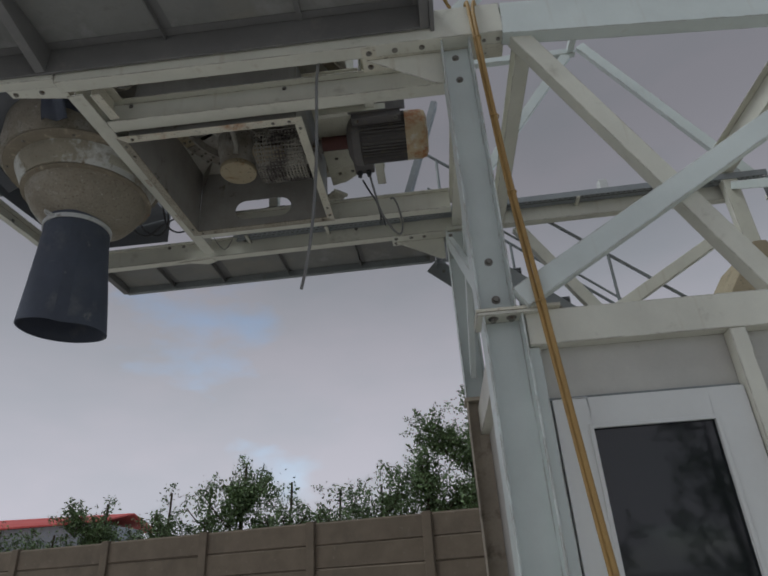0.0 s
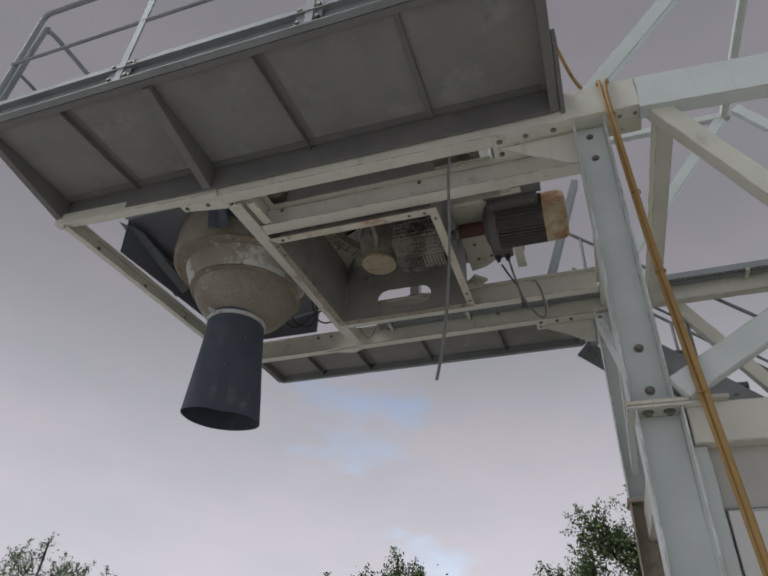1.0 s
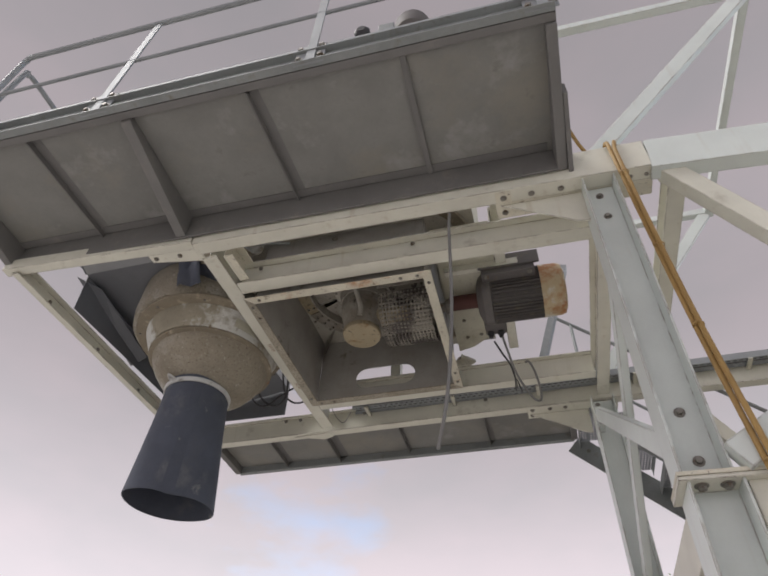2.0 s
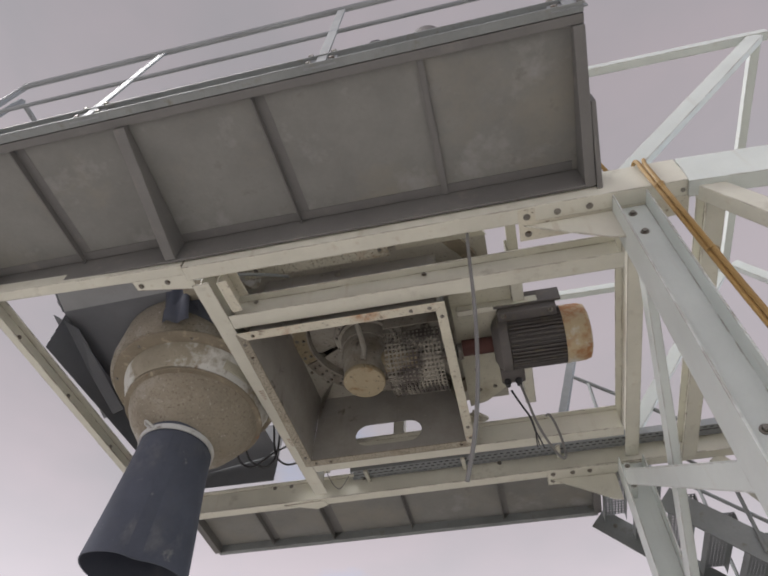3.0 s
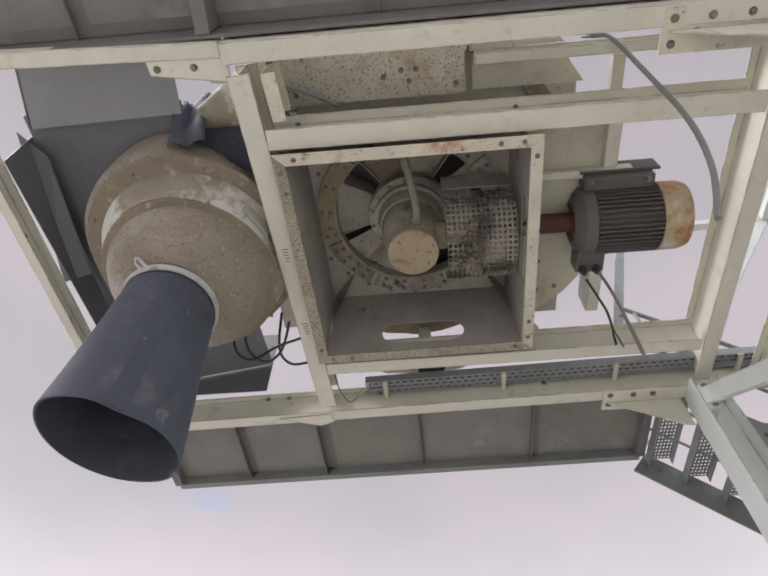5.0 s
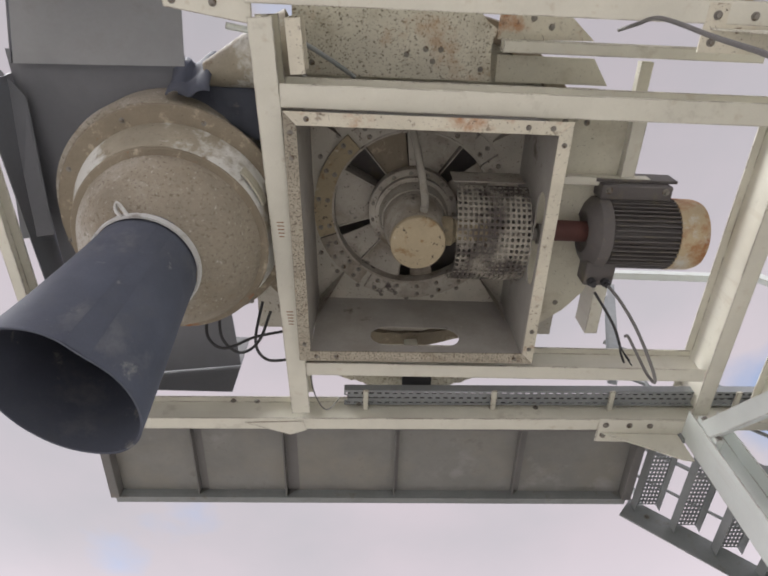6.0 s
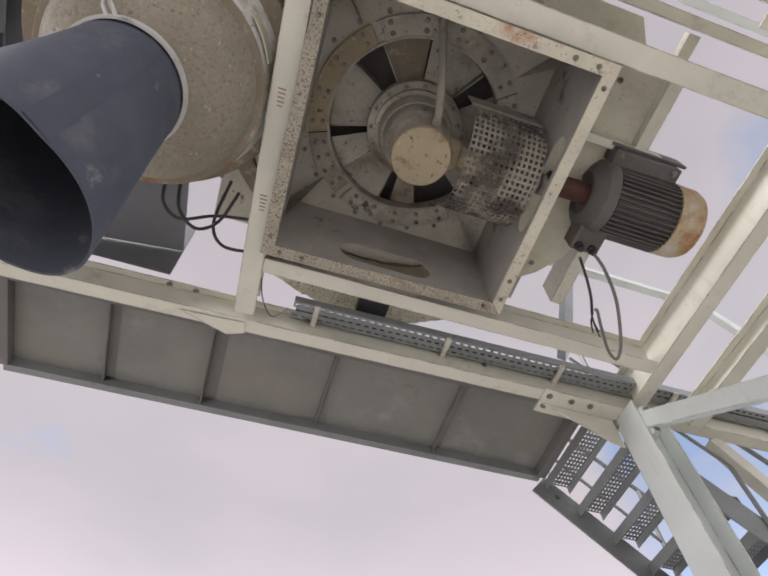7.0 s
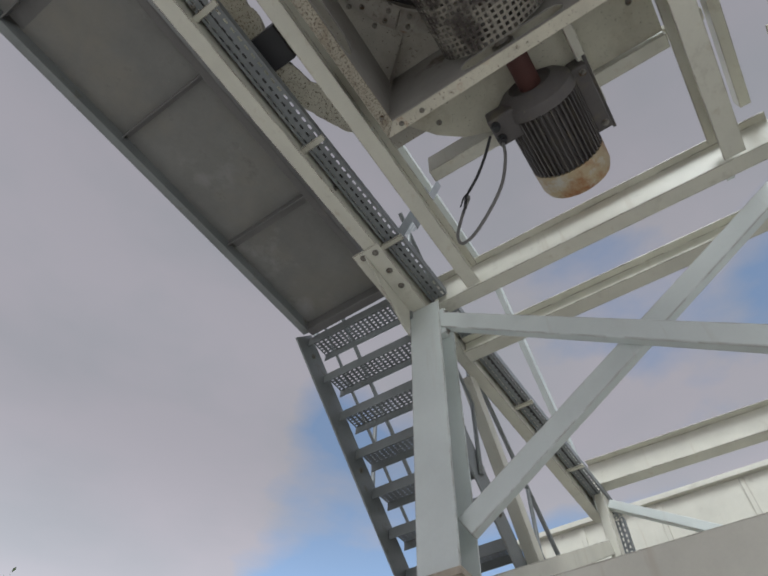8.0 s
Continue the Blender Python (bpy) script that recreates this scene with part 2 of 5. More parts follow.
CLAMP = mat("grey_clamp", (0.60, 0.60, 0.59), 0.5, 0.2, [((0.24, 0.22, 0.19), 14.0, 0.56, 0.15)], 0.12, 60, 0.1)
RUSTMARK = mat("rust_mark", (0.30, 0.17, 0.10), 0.9, 0, [((0.45, 0.36, 0.26), 60.0, 0.52, 0.1)], 0.2, 80, 0.1)
LEAF = mat("leaves", (0.150, 0.215, 0.085), 0.6, 0, [], 0.25, 3, 0, island=0.45, coarse=0.8)
BARK = mat("bark", (0.10, 0.078, 0.055), 0.95, 0, [((0.05, 0.04, 0.03), 12.0, 0.5, 0.2)], 0.2, 30, 0.5)
REDROOF = mat("red_roof", (0.50, 0.07, 0.06), 0.6, 0, [((0.36, 0.05, 0.045), 1.0, 0.5, 0.3)], 0.1, 10, 0.05)
RENDERED = mat("grey_render", (0.30, 0.31, 0.33), 0.8, 0, [], 0.1, 10, 0.05)
GLASS = mat("dark_glass", (0.012, 0.014, 0.016), 0.04, 0, [], 0.05, 10, 0)
GLASS.node_tree.nodes["Principled BSDF"].inputs["IOR"].default_value = 1.55


# ---- mesh helpers ----
def part(name, bm, material, parent=None, label="", smooth=False, bevel=0.0):
    me = bpy.data.meshes.new(name)
    bmesh.ops.recalc_face_normals(bm, faces=bm.faces)
    bm.to_mesh(me)
    bm.free()
    me.materials.append(material)
    if smooth:
        me.polygons.foreach_set("use_smooth", [True] * len(me.polygons))
        me.set_sharp_from_angle(angle=radians(35))
    ob = new(name, me)
    ob.parent = parent
    if bevel:
        b = ob.modifiers.new("edge", "BEVEL")
        b.width, b.segments, b.limit_method = bevel, 2, "ANGLE"
    return tagged(ob, label)


def thing(name, label, category, group="", kind="", at=(0, 0, 0)):
    ob = new(name)
    ob.location = at
    ob.empty_display_size = 0.1
    return tagged(ob, label, category, group, kind)


def box(bm, a, b):
    """A box between two corners."""
    v = bmesh.ops.create_cube(bm, size=1)["verts"]
    for p in v:
        p.co = Vector([(a[i] + b[i]) / 2 + p.co[i] * abs(b[i] - a[i]) for i in range(3)])
    return bm


def boxed(a, b):
    return box(bmesh.new(), a, b)


def sect(pts, p0, p1, up=(0, 0, 1), bm=None):
    """A rolled section: the outline pts (side, up) drawn from p0 to p1."""
    bm = bm or bmesh.new()
    p0, p1 = Vector(p0), Vector(p1)
    ax = (p1 - p0).normalized()
    side = ax.cross(Vector(up)).normalized()
    upv = side.cross(ax).normalized()
    rings = [[bm.verts.new(p + side * u + upv * v) for u, v in pts] for p in (p0, p1)]
    k = len(pts)
    for i in range(k):
        bm.faces.new((rings[0][i], rings[0][(i + 1) % k], rings[1][(i + 1) % k], rings[1][i]))
    bm.faces.new(rings[0][::-1]), bm.faces.new(rings[1])
    return bm


def ibeam(b, h, tw=0.008, tf=0.011):
    x, w, y = b / 2, tw / 2, h / 2
    return [(-x, -y), (x, -y), (x, -y + tf), (w, -y + tf), (w, y - tf), (x, y - tf), (x, y), (-x, y), (-x, y - tf), (-w, y - tf), (-w, -y + tf), (-x, -y + tf)]


def channel(b, h, t=0.008, f=0.011):
    """Web at u = 0, flanges towards +u; h is the height over the flanges."""
    y = h / 2
    return [(0, -y), (b, -y), (b, -y + f), (t, -y + f), (t, y - f), (b, y - f), (b, y), (0, y)]


def rect(w, h):
    return [(-w / 2, -h / 2), (w / 2, -h / 2), (w / 2, h / 2), (-w / 2, h / 2)]


def angle(a, b, t=0.008):
    return [(0, 0), (a, 0), (a, t), (t, t), (t, b), (0, b)]


def lathe(profile, segs=48, bm=None, m=None, closed=False):
    """Turn (radius, height) points round z; m places the result."""
    bm = bm or bmesh.new()
    rings = []
    for r, z in profile:
        if r < 1e-5:
            rings.append([bm.verts.new((0, 0, z))])
        else:
            rings.append([bm.verts.new((r * math.cos(2 * math.pi * i / segs), r * math.sin(2 * math.pi * i / segs), z)) for i in range(segs)])
    pairs = list(zip(rings, rings[1:])) + ([(rings[-1], rings[0])] if closed else [])
    for a, b in pairs:
        for i in range(segs):
            j = (i + 1) % segs
            if len(a) == 1 and len(b) == 1:
                continue
            if len(a) == 1:
                bm.faces.new((a[0], b[j], b[i]))
            elif len(b) == 1:
                bm.faces.new((a[i], a[j], b[0]))
            else:
                bm.faces.new((a[i], a[j], b[j], b[i]))
    if m is not None:
        bmesh.ops.transform(bm, matrix=m, verts=[v for r in rings for v in r])
    return bm


def tube(points, r, segs=8, bm=None, steps=6):
    """A round bar or cable through the points, smoothed between them when steps is over 1."""
    bm = bm or bmesh.new()
    p = [Vector(q) for q in points]
    path = []
    for i in range(len(p) - 1):
        a, b, c, d = p[max(i - 1, 0)], p[i], p[i + 1], p[min(i + 2, len(p) - 1)]
        for s in range(steps):
            t = s / steps
            if steps == 1:
                path.append(b)
            else:
                path.append(0.5 * (2 * b + (c - a) * t + (2 * a - 5 * b + 4 * c - d) * t * t + (3 * b - a - 3 * c + d) * t ** 3))
    path.append(p[-1])
    rings, ref = [], None
    for i, q in enumerate(path):
        d = (path[min(i + 1, len(path) - 1)] - path[max(i - 1, 0)]).normalized()
        ref = ref if ref is not None else d.orthogonal()
        ref = (ref - d * ref.dot(d)).normalized()
        s = d.cross(ref)
        rings.append([bm.verts.new(q + r * (math.cos(2 * math.pi * k / segs) * ref + math.sin(2 * math.pi * k / segs) * s)) for k in range(segs)])
    for a, b in zip(rings, rings[1:]):
        for k in range(segs):
            bm.faces.new((a[k], a[(k + 1) % segs], b[(k + 1) % segs], b[k]))
    bm.faces.new(rings[0][::-1]), bm.faces.new(rings[-1])
    return bm


def plate(pts, normal_offset, bm=None):
    """A flat plate with the outline pts and a thickness vector."""
    bm = bm or bmesh.new()
    a = [bm.verts.new(p) for p in pts]
    b = [bm.verts.new(Vector(p) + Vector(normal_offset)) for p in pts]
    k = len(pts)
    bm.faces.new(a), bm.faces.new(b[::-1])
    for i in range(k):
        bm.faces.new((a[i], b[i], b[(i + 1) % k], a[(i + 1) % k]))
    return bm


BOLT_MESHES = {}


def bolts(parent, places, direction, r=0.014, name="bolt", material=None):
    """Hexagon bolts with washers at the places, heads pointing along direction; they share one mesh."""
    key = (r, material.name if material else "")
    if key not in BOLT_MESHES:
        bm = lathe([(0, 0), (r * 1.55, 0), (r * 1.55, r * 0.25), (0, r * 0.25)], 12)
        lathe([(0, r * 0.25), (r, r * 0.25), (r, r * 1.0), (r * 0.8, r * 1.15), (0, r * 1.15)], 6, bm)
        me = bpy.data.meshes.new(name)
        bm.to_mesh(me), bm.free()
        me.materials.append(material or STEEL)
        BOLT_MESHES[key] = me
    turn = Vector(direction).to_track_quat("Z", "Y").to_matrix().to_4x4()
    for p in places:
        ob = new(name, BOLT_MESHES[key])
        ob.parent = parent
        ob.matrix_local = Matrix.Translation(p) @ turn @ pose(0, 0, 0, 0, 0, 37 * (p[0] + p[2]))


# ---- setting: ground ----
def ground():
    bm = bmesh.new()
    n, size = 60, 400.0
    grid = [[bm.verts.new(((i / n * 2 - 1) ** 3 * size, (j / n * 2 - 1) ** 3 * size, 0.0)) for j in range(n + 1)] for i in range(n + 1)]
    for r in grid:
        for v in r:
            v.co.z = 0.03 * noise.noise(v.co * 0.35) - 0.02
    for i in range(n):
        for j in range(n):
            bm.faces.new((grid[i][j], grid[i + 1][j], grid[i + 1][j + 1], grid[i][j + 1]))
    return tagged(part("ground", bm, GROUND, smooth=True), "pale dry compacted gravel yard ground", "ground", kind="structure")


ground()

# ---- the steel support frame ----
frame_ = thing("support_frame", "cream-painted welded steel support frame with rust spots", "steel frame")
# long beams
part("long_beam", sect(rect(0.10, 0.255), (-0.85, -1.205, 4.657), (2.12, -1.205, 4.637)), CREAM, frame_, "cream painted main beam", bevel=0.003)
part("long_beam", sect(channel(0.10, 0.275), (6.4, -1.256, 4.32), (2.122, -1.256, 4.625)), PALE, frame_, "pale painted main beam", bevel=0.003)
part("long_beam", sect(ibeam(0.112, 0.22), (-0.715, -0.760, 4.665), (1.80, -0.760, 4.665)), CREAM, frame_, bevel=0.003)
part("long_beam", sect(ibeam(0.090, 0.22), (-0.62, 0.815, 4.665), (1.80, 0.795, 4.665)), CREAM, frame_, bevel=0.003)
part("long_beam", sect(ibeam(0.085, 0.22), (-2.08, 1.240, 4.63), (4.54, 1.085, 4.63)), CREAM, frame_, bevel=0.003)
# cross beams
part("cross_beam", sect(ibeam(0.115, 0.22), (-0.795, -1.10, 4.662), (-0.655, 1.15, 4.662)), CREAM, frame_, bevel=0.003)
part("cross_beam", sect(ibeam(0.10, 0.29), (1.868, -1.03, 4.702), (1.860, 1.10, 4.702)), CREAM, frame_, bevel=0.003)
part("cross_beam", sect(ibeam(0.105, 0.145), (2.265, -1.14, 4.565), (2.255, 1.10, 4.565)), CREAM, frame_, bevel=0.003)
part("cross_beam", sect(ibeam(0.13, 0.27), (4.46, -1.10, 4.86), (4.46, 1.03, 4.90)), CREAM, frame_, bevel=0.003)
# light edge members on the discharge end
part("edge_beam", sect(rect(0.075, 0.10), (-2.36, -1.27, 4.61), (-0.86, -1.22, 4.61)), CREAM, frame_, bevel=0.004)
part("edge_beam", sect(channel(0.06, 0.13), (-2.29, -1.27, 4.60), (-2.15, 1.29, 4.60)), CREAM, frame_, bevel=0.003)


def gusset(x1, yo, yi, z0, deep, material, label, at):
    """A flange plate under the beam, bolted at the outer row, with an upright tapered stiffener that deepens towards the post."""
    s = 1 if yi > yo else -1
    g = part("gusset_plate", boxed((1.205, min(yo, yi), z0 - 0.012), (x1, max(yo, yi), z0)), material, frame_, label, bevel=0.002)
    bolts(g, [(x, yo + s * d, z0 - 0.012) for x, d in at], (0, 0, -1), 0.013)
    ym = yo + s * 0.105
    part("stiffener", plate([(1.235, ym, z0 - 0.014), (1.722, ym, z0 - 0.014), (1.722, ym, z0 - deep), (1.655, ym, z0 - deep + 0.012)], (0, 0.010, 0)), CREAM, g, bevel=0.002)
    return g


gusset(2.13, -1.245, -1.035, 4.527, 0.285, RUSTY, "rust-stained bolted gusset plate", ((1.255, 0.052), (1.425, 0.050), (1.60, 0.050), (1.255, 0.165), (2.00, 0.050), (2.09, 0.050)))
gusset(1.97, 1.105, 1.285, 4.517, 0.25, CREAM, "", ((1.25, 0.045), (1.40, 0.045), (1.53, 0.045), (1.80, 0.045), (1.90, 0.045), (1.245, 0.125)))
part("gusset_plate", plate([(-1.0, 1.20, 4.512), (-0.72, 1.29, 4.512), (-0.62, 1.25, 4.512), (-0.64, 1.18, 4.512)], (0, 0, 0.008)), CREAM, frame_)

# posts: upper channel over a head plate, lower channel to the ground
near_post = part("post", sect(ibeam(0.20, 0.187, 0.009, 0.010), (1.815, -1.138, 2.613), (1.815, -1.138, 4.514), up=(1, 0, 0)), PALE, frame_, "pale painted post of broad-flanged section", bevel=0.002)
bolts(near_post, [(1.818, -1.143, 2.925), (1.816, -1.143, 4.245), (1.810, -1.143, 4.435), (1.825, -1.143, 2.70)], (0, -1, 0), 0.015)
bolts(near_post, [(1.775, -1.19, 2.613), (1.865, -1.19, 2.613)], (0, 0, 1), 0.013)
part("head_plate", boxed((1.705, -1.250, 2.595), (2.12, -1.03, 2.612)), RUSTY, frame_, "head plate with rusty edges", bevel=0.002)
part("head_plate", boxed((1.705, -1.250, 2.575), (2.02, -1.03, 2.592)), CREAM, frame_, bevel=0.002)
low = part("post", sect(ibeam(0.20, 0.200, 0.009, 0.011), (1.835, -1.140, 0.0), (1.835, -1.140, 2.575), up=(1, 0, 0)), PALE, frame_, "pale painted post with flaking edges", bevel=0.002)
bolts(low, [(1.79, -1.20, 2.574), (1.88, -1.20, 2.574)], (0, 0, -1), 0.017)
part("post", sect(ibeam(0.20, 0.185, 0.009, 0.010), (1.835, 1.120, 2.80), (1.835, 1.120, 4.503), up=(1, 0, 0)), PALE, frame_, bevel=0.003)
part("post", sect(ibeam(0.20, 0.185, 0.009, 0.010), (1.835, 1.125, 0.0), (1.835, 1.125, 2.77), up=(1, 0, 0)), OLDPOST, frame_, "weathered brown lower post", bevel=0.003)
part("splice_plate", boxed((1.725, 1.01, 2.77), (1.945, 1.24, 2.80)), OLDPOST, frame_)
part("post", sect(channel(0.08, 0.14), (4.46, 0.96, 2.60), (4.46, 0.96, 4.76), up=(1, 0, 0)), CREAM, frame_, bevel=0.003)
part("post", sect(channel(0.08, 0.16), (5.15, -1.12, 2.60), (5.15, -1.12, 4.53), up=(1, 0, 0)), PALE, frame_, bevel=0.003)

# braces between the two posts at the open end
part("brace", sect(rect(0.05, 0.112), (1.772, 1.018, 4.322), (1.772, -1.036, 2.822)), PALE, frame_, bevel=0.006)
part("brace", sect(rect(0.05, 0.112), (1.824, 1.018, 3.003), (1.824, -1.036, 4.35)), PALE, frame_, bevel=0.006)
brace_plate = part("brace_plate", boxed((1.755, 0.99, 4.20), (1.80, 1.112, 4.42)), PALE, frame_, bevel=0.003)
bolts(brace_plate, [(1.778, 0.99, 4.39), (1.778, 0.99, 4.225)], (0, -1, 0), 0.012)
# side braces
part("brace", sect(rect(0.09, 0.115), (2.205, -1.175, 4.53), (3.19, -1.175, 2.61)), CREAM, frame_, bevel=0.006)
part("brace", sect(rect(0.07, 0.125), (1.93, -1.245, 2.645), (5.05, -1.245, 4.54)), PALE, frame_, bevel=0.006)
part("brace", sect(rect(0.08, 0.11), (2.45, 1.20, 4.52), (3.62, 1.18, 2.62)), CREAM, frame_, bevel=0.006)
part("brace", sect(rect(0.08, 0.11), (1.935, 1.13, 2.78), (4.38, 1.05, 4.20)), CREAM, frame_, bevel=0.006)
part("brace", sect(rect(0.06, 0.08), (4.47, 0.95, 4.60), (4.47, -1.10, 3.25)), PALE, frame_, bevel=0.006)
# upper truss
for y, dz in ((-1.19, 0.0), (1.2, 0.12)):
    part("upper_chord", sect(rect(0.07, 0.08), (1.0, y, 6.66 + dz), (3.46, y, 6.66 + dz)), PALE, frame_, bevel=0.005)
    part("upper_brace", sect(rect(0.06, 0.11), (1.86, y, 4.78 if y < 0 else 4.74), (3.36, y, 6.62 + dz)), PALE, frame_, bevel=0.005)
part("upper_brace", sect(rect(0.06, 0.11), (3.53, 1.2, 6.86), (4.80, 1.12, 4.75)), PALE, frame_, bevel=0.005)
part("upper_cross", sect(rect(0.07, 0.07), (3.38, -1.15, 6.66), (3.40, 1.16, 6.78)), PALE, frame_, bevel=0.005)


# ---- walkways ----
def walkway(name, x0, x1, ya, yb, ribs, z, label):
    """A sheet deck on ribs; ya is the frame side, yb the outer side."""
    w = thing(name, label, "walkway")
    s = 1 if yb > ya else -1
    part("deck_plate", boxed((x0, min(ya, yb), z + 0.075), (x1, max(ya, yb), z + 0.083)), DECK, w)
    part("edge_channel", boxed((x0, min(ya, ya + s * 0.045), z), (x1, max(ya, ya + s * 0.045), z + 0.073)), DECKRIB, w, bevel=0.004)
    part("edge_channel", sect(channel(0.05, 0.15), (x0, yb, z + 0.075), (x1, yb, z + 0.075), up=(0, 0, 1)) if s < 0 else
         sect(channel(0.05, 0.15), (x1, yb, z + 0.075), (x0, yb, z + 0.075), up=(0, 0, 1)), DULLZINC, w, "galvanised edge channel", bevel=0.002)
    for x in (x0, x1):
        part("edge_channel", boxed((x - 0.03, min(ya, yb), z - 0.01), (x + 0.03, max(ya, yb), z + 0.073)), DECKRIB, w, bevel=0.004)
    for x, wd, dp in ribs:
        part("rib", sect(angle(wd, -dp), (x - wd / 2, ya + s * 0.045, z + 0.073), (x - wd / 2 + s * 0.0, yb - s * 0.01, z + 0.073)), DECKRIB, w)
    return w


def tapered(x0, x1, ya, yb, za, zb, top):
    """An upright arm whose underside rises from za at ya to zb at yb."""
    bm = bmesh.new()
    return plate([(x0, ya, za), (x0, yb, zb), (x0, yb, top), (x0, ya, top)], (x1 - x0, 0, 0), bm)


near_deck = thing("walkway", "grey sheet-steel walkway with ribbed underside and worn paint", "walkway")
part("deck_plate", boxed((-2.33, -2.15, 4.806), (1.66, -1.262, 4.814)), DECK, near_deck)
inner = part("edge_channel", tapered(-2.33, 1.60, -1.268, -1.285, 4.592, 4.592, 4.804), DECKRIB, near_deck, bevel=0.003)
part("edge_angle", boxed((-2.30, -1.345, 4.795), (1.57, -1.290, 4.804)), DECKRIB, near_deck)
part("edge_channel", boxed((-2.33, -2.150, 4.768), (1.66, -2.100, 4.804)), DECKRIB, near_deck, bevel=0.004)
part("edge_channel", sect(channel(0.05, 0.15), (-2.34, -2.155, 4.845), (1.66, -2.155, 4.845)), DULLZINC, near_deck, "galvanised edge channel", bevel=0.002)
part("end_plate", tapered(1.60, 1.66, -1.262, -2.098, 4.600, 4.745, 4.804), DECKRIB, near_deck, bevel=0.004)
part("end_plate", tapered(-2.36, -2.30, -1.262, -2.098, 4.600, 4.745, 4.804), DECKRIB, near_deck, bevel=0.004)
part("bracket", tapered(1.662, 1.690, -1.255, -1.72, 4.575, 4.690, 4.800), DECKRIB, near_deck, bevel=0.004)
part("bracket", tapered(-0.965, -0.895, -1.288, -2.098, 4.595, 4.745, 4.804), DECKRIB, near_deck, "brown stained cantilever bracket", bevel=0.004)
for x, wd in ((-1.62, 0.07), (-0.10, 0.07)):
    part("rib", sect(angle(wd, -0.045), (x - wd / 2, -2.098, 4.804), (x - wd / 2 + 0.04, -1.288, 4.804)), DECKRIB, near_deck)
part("rib", sect(rect(0.035, 0.020), (0.815, -2.098, 4.794), (0.822, -1.288, 4.794)), DECKRIB, near_deck)
part("toe_board", boxed((-2.35, -2.172, 4.925), (1.66, -2.164, 5.02)), ZINC, near_deck, "galvanised toe board")
far_deck = walkway("walkway", -2.00, 1.575, 1.305, 1.965, [(-1.40, 0.06, 0.055), (-0.78, 0.09, 0.065), (-0.06, 0.03, 0.05), (0.79, 0.06, 0.055)], 4.645,
                   "grey sheet-steel walkway with ribbed underside on the stair side")
far_deck.rotation_euler = (0, 0, -0.018)
for w in (near_deck, far_deck):
    tagged(w, group="walkways along the frame")


def guard_rail():
    g = thing("guard_rail", "galvanised flat-steel guard rail bolted to the walkway edge", "railing")
    y = -2.182
    for x in (-1.10, 0.30, 1.60):
        p = part("rail_post", sect(rect(0.055, 0.012), (x, y - 0.012, 4.79), (x - 0.02, y, 6.16), up=(0, 1, 0)), ZINC, g)
        f = part("foot_plate", boxed((x - 0.10, y - 0.004, 4.765), (x + 0.08, y + 0.006, 5.0)), ZINC, g, bevel=0.002)
        bolts(f, [(x - 0.075, y - 0.004, 4.82), (x - 0.075, y - 0.004, 4.95), (x + 0.055, y - 0.004, 4.83), (x + 0.055, y - 0.004, 4.96)], (0, -1, 0), 0.017)
    part("top_rail", tube([(1.66, y, 6.17), (-1.9, y, 6.17), (-2.27, y, 6.17), (-2.34, y + 0.01, 6.15), (-2.36, y + 0.015, 6.07), (-2.36, y + 0.02, 5.5), (-2.36, y + 0.02, 4.83)], 0.022, 8, steps=4), ZINC, g, smooth=True)
    part("mid_rail", tube([(1.66, y, 5.50), (-2.37, y, 5.50)], 0.014, 8, steps=1), ZINC, g, smooth=True)
    part("end_rail", tube([(-2.38, -1.35, 4.8), (-2.38, -1.36, 5.97), (-2.38, -1.42, 6.10), (-2.38, -1.55, 6.14), (-2.38, -1.98, 6.14), (-2.38, -2.07, 6.11), (-2.38, -2.10, 6.02), (-2.38, -2.10, 4.8)], 0.022, 8, steps=4), ZINC, g, smooth=True)
    part("end_rail", tube([(-2.38, -1.36, 5.50), (-2.38, -2.10, 5.50)], 0.014, 8, steps=1), ZINC, g, smooth=True)


guard_rail()


# ---- fan housing: open-bottomed hood with rotor, gear head and guarded shaft ----
def holed_wall(origin, u, v, w, h, cx, cz, a, r, t):
    """A wall w x h from origin along u and v, with a round-ended slot of half length a and radius r at (cx, cz)."""
    bm = bmesh.new()
    o, u, v, t = Vector(origin), Vector(u), Vector(v), Vector(t)
    outer = [(0, 0), (w, 0), (w, h), (0, h)]
    inner = [(cx + a + r * math.cos(q), cz + r * math.sin(q)) for q in [math.pi * (k / 10 - 0.5) for k in range(11)]]
    inner += [(cx - a - r * math.cos(q), cz - r * math.sin(q)) for q in [math.pi * (k / 10 - 0.5) for k in range(11)]]
    edges = []
    for loop in (outer, inner):
        vs = [bm.verts.new(o + u * x + v * z) for x, z in loop]
        edges += [bm.edges.new((vs[i], vs[(i + 1) % len(vs)])) for i in range(len(vs))]
    bmesh.ops.triangle_fill(bm, use_beauty=True, edges=edges)
    ext = bmesh.ops.extrude_face_region(bm, geom=bm.faces[:])
    bmesh.ops.translate(bm, vec=t, verts=[g for g in ext["geom"] if isinstance(g, bmesh.types.BMVert)])
    return bm


fan = thing("fan_unit", "dusty cream fan housing with open bottom, rotor and perforated shaft guard", "industrial fan", at=(0, 0, 0))
Q = [(-0.70, -0.70), (0.70, -0.70), (0.71, 0.70), (-0.65, 0.72)]
TOPZ = 5.16


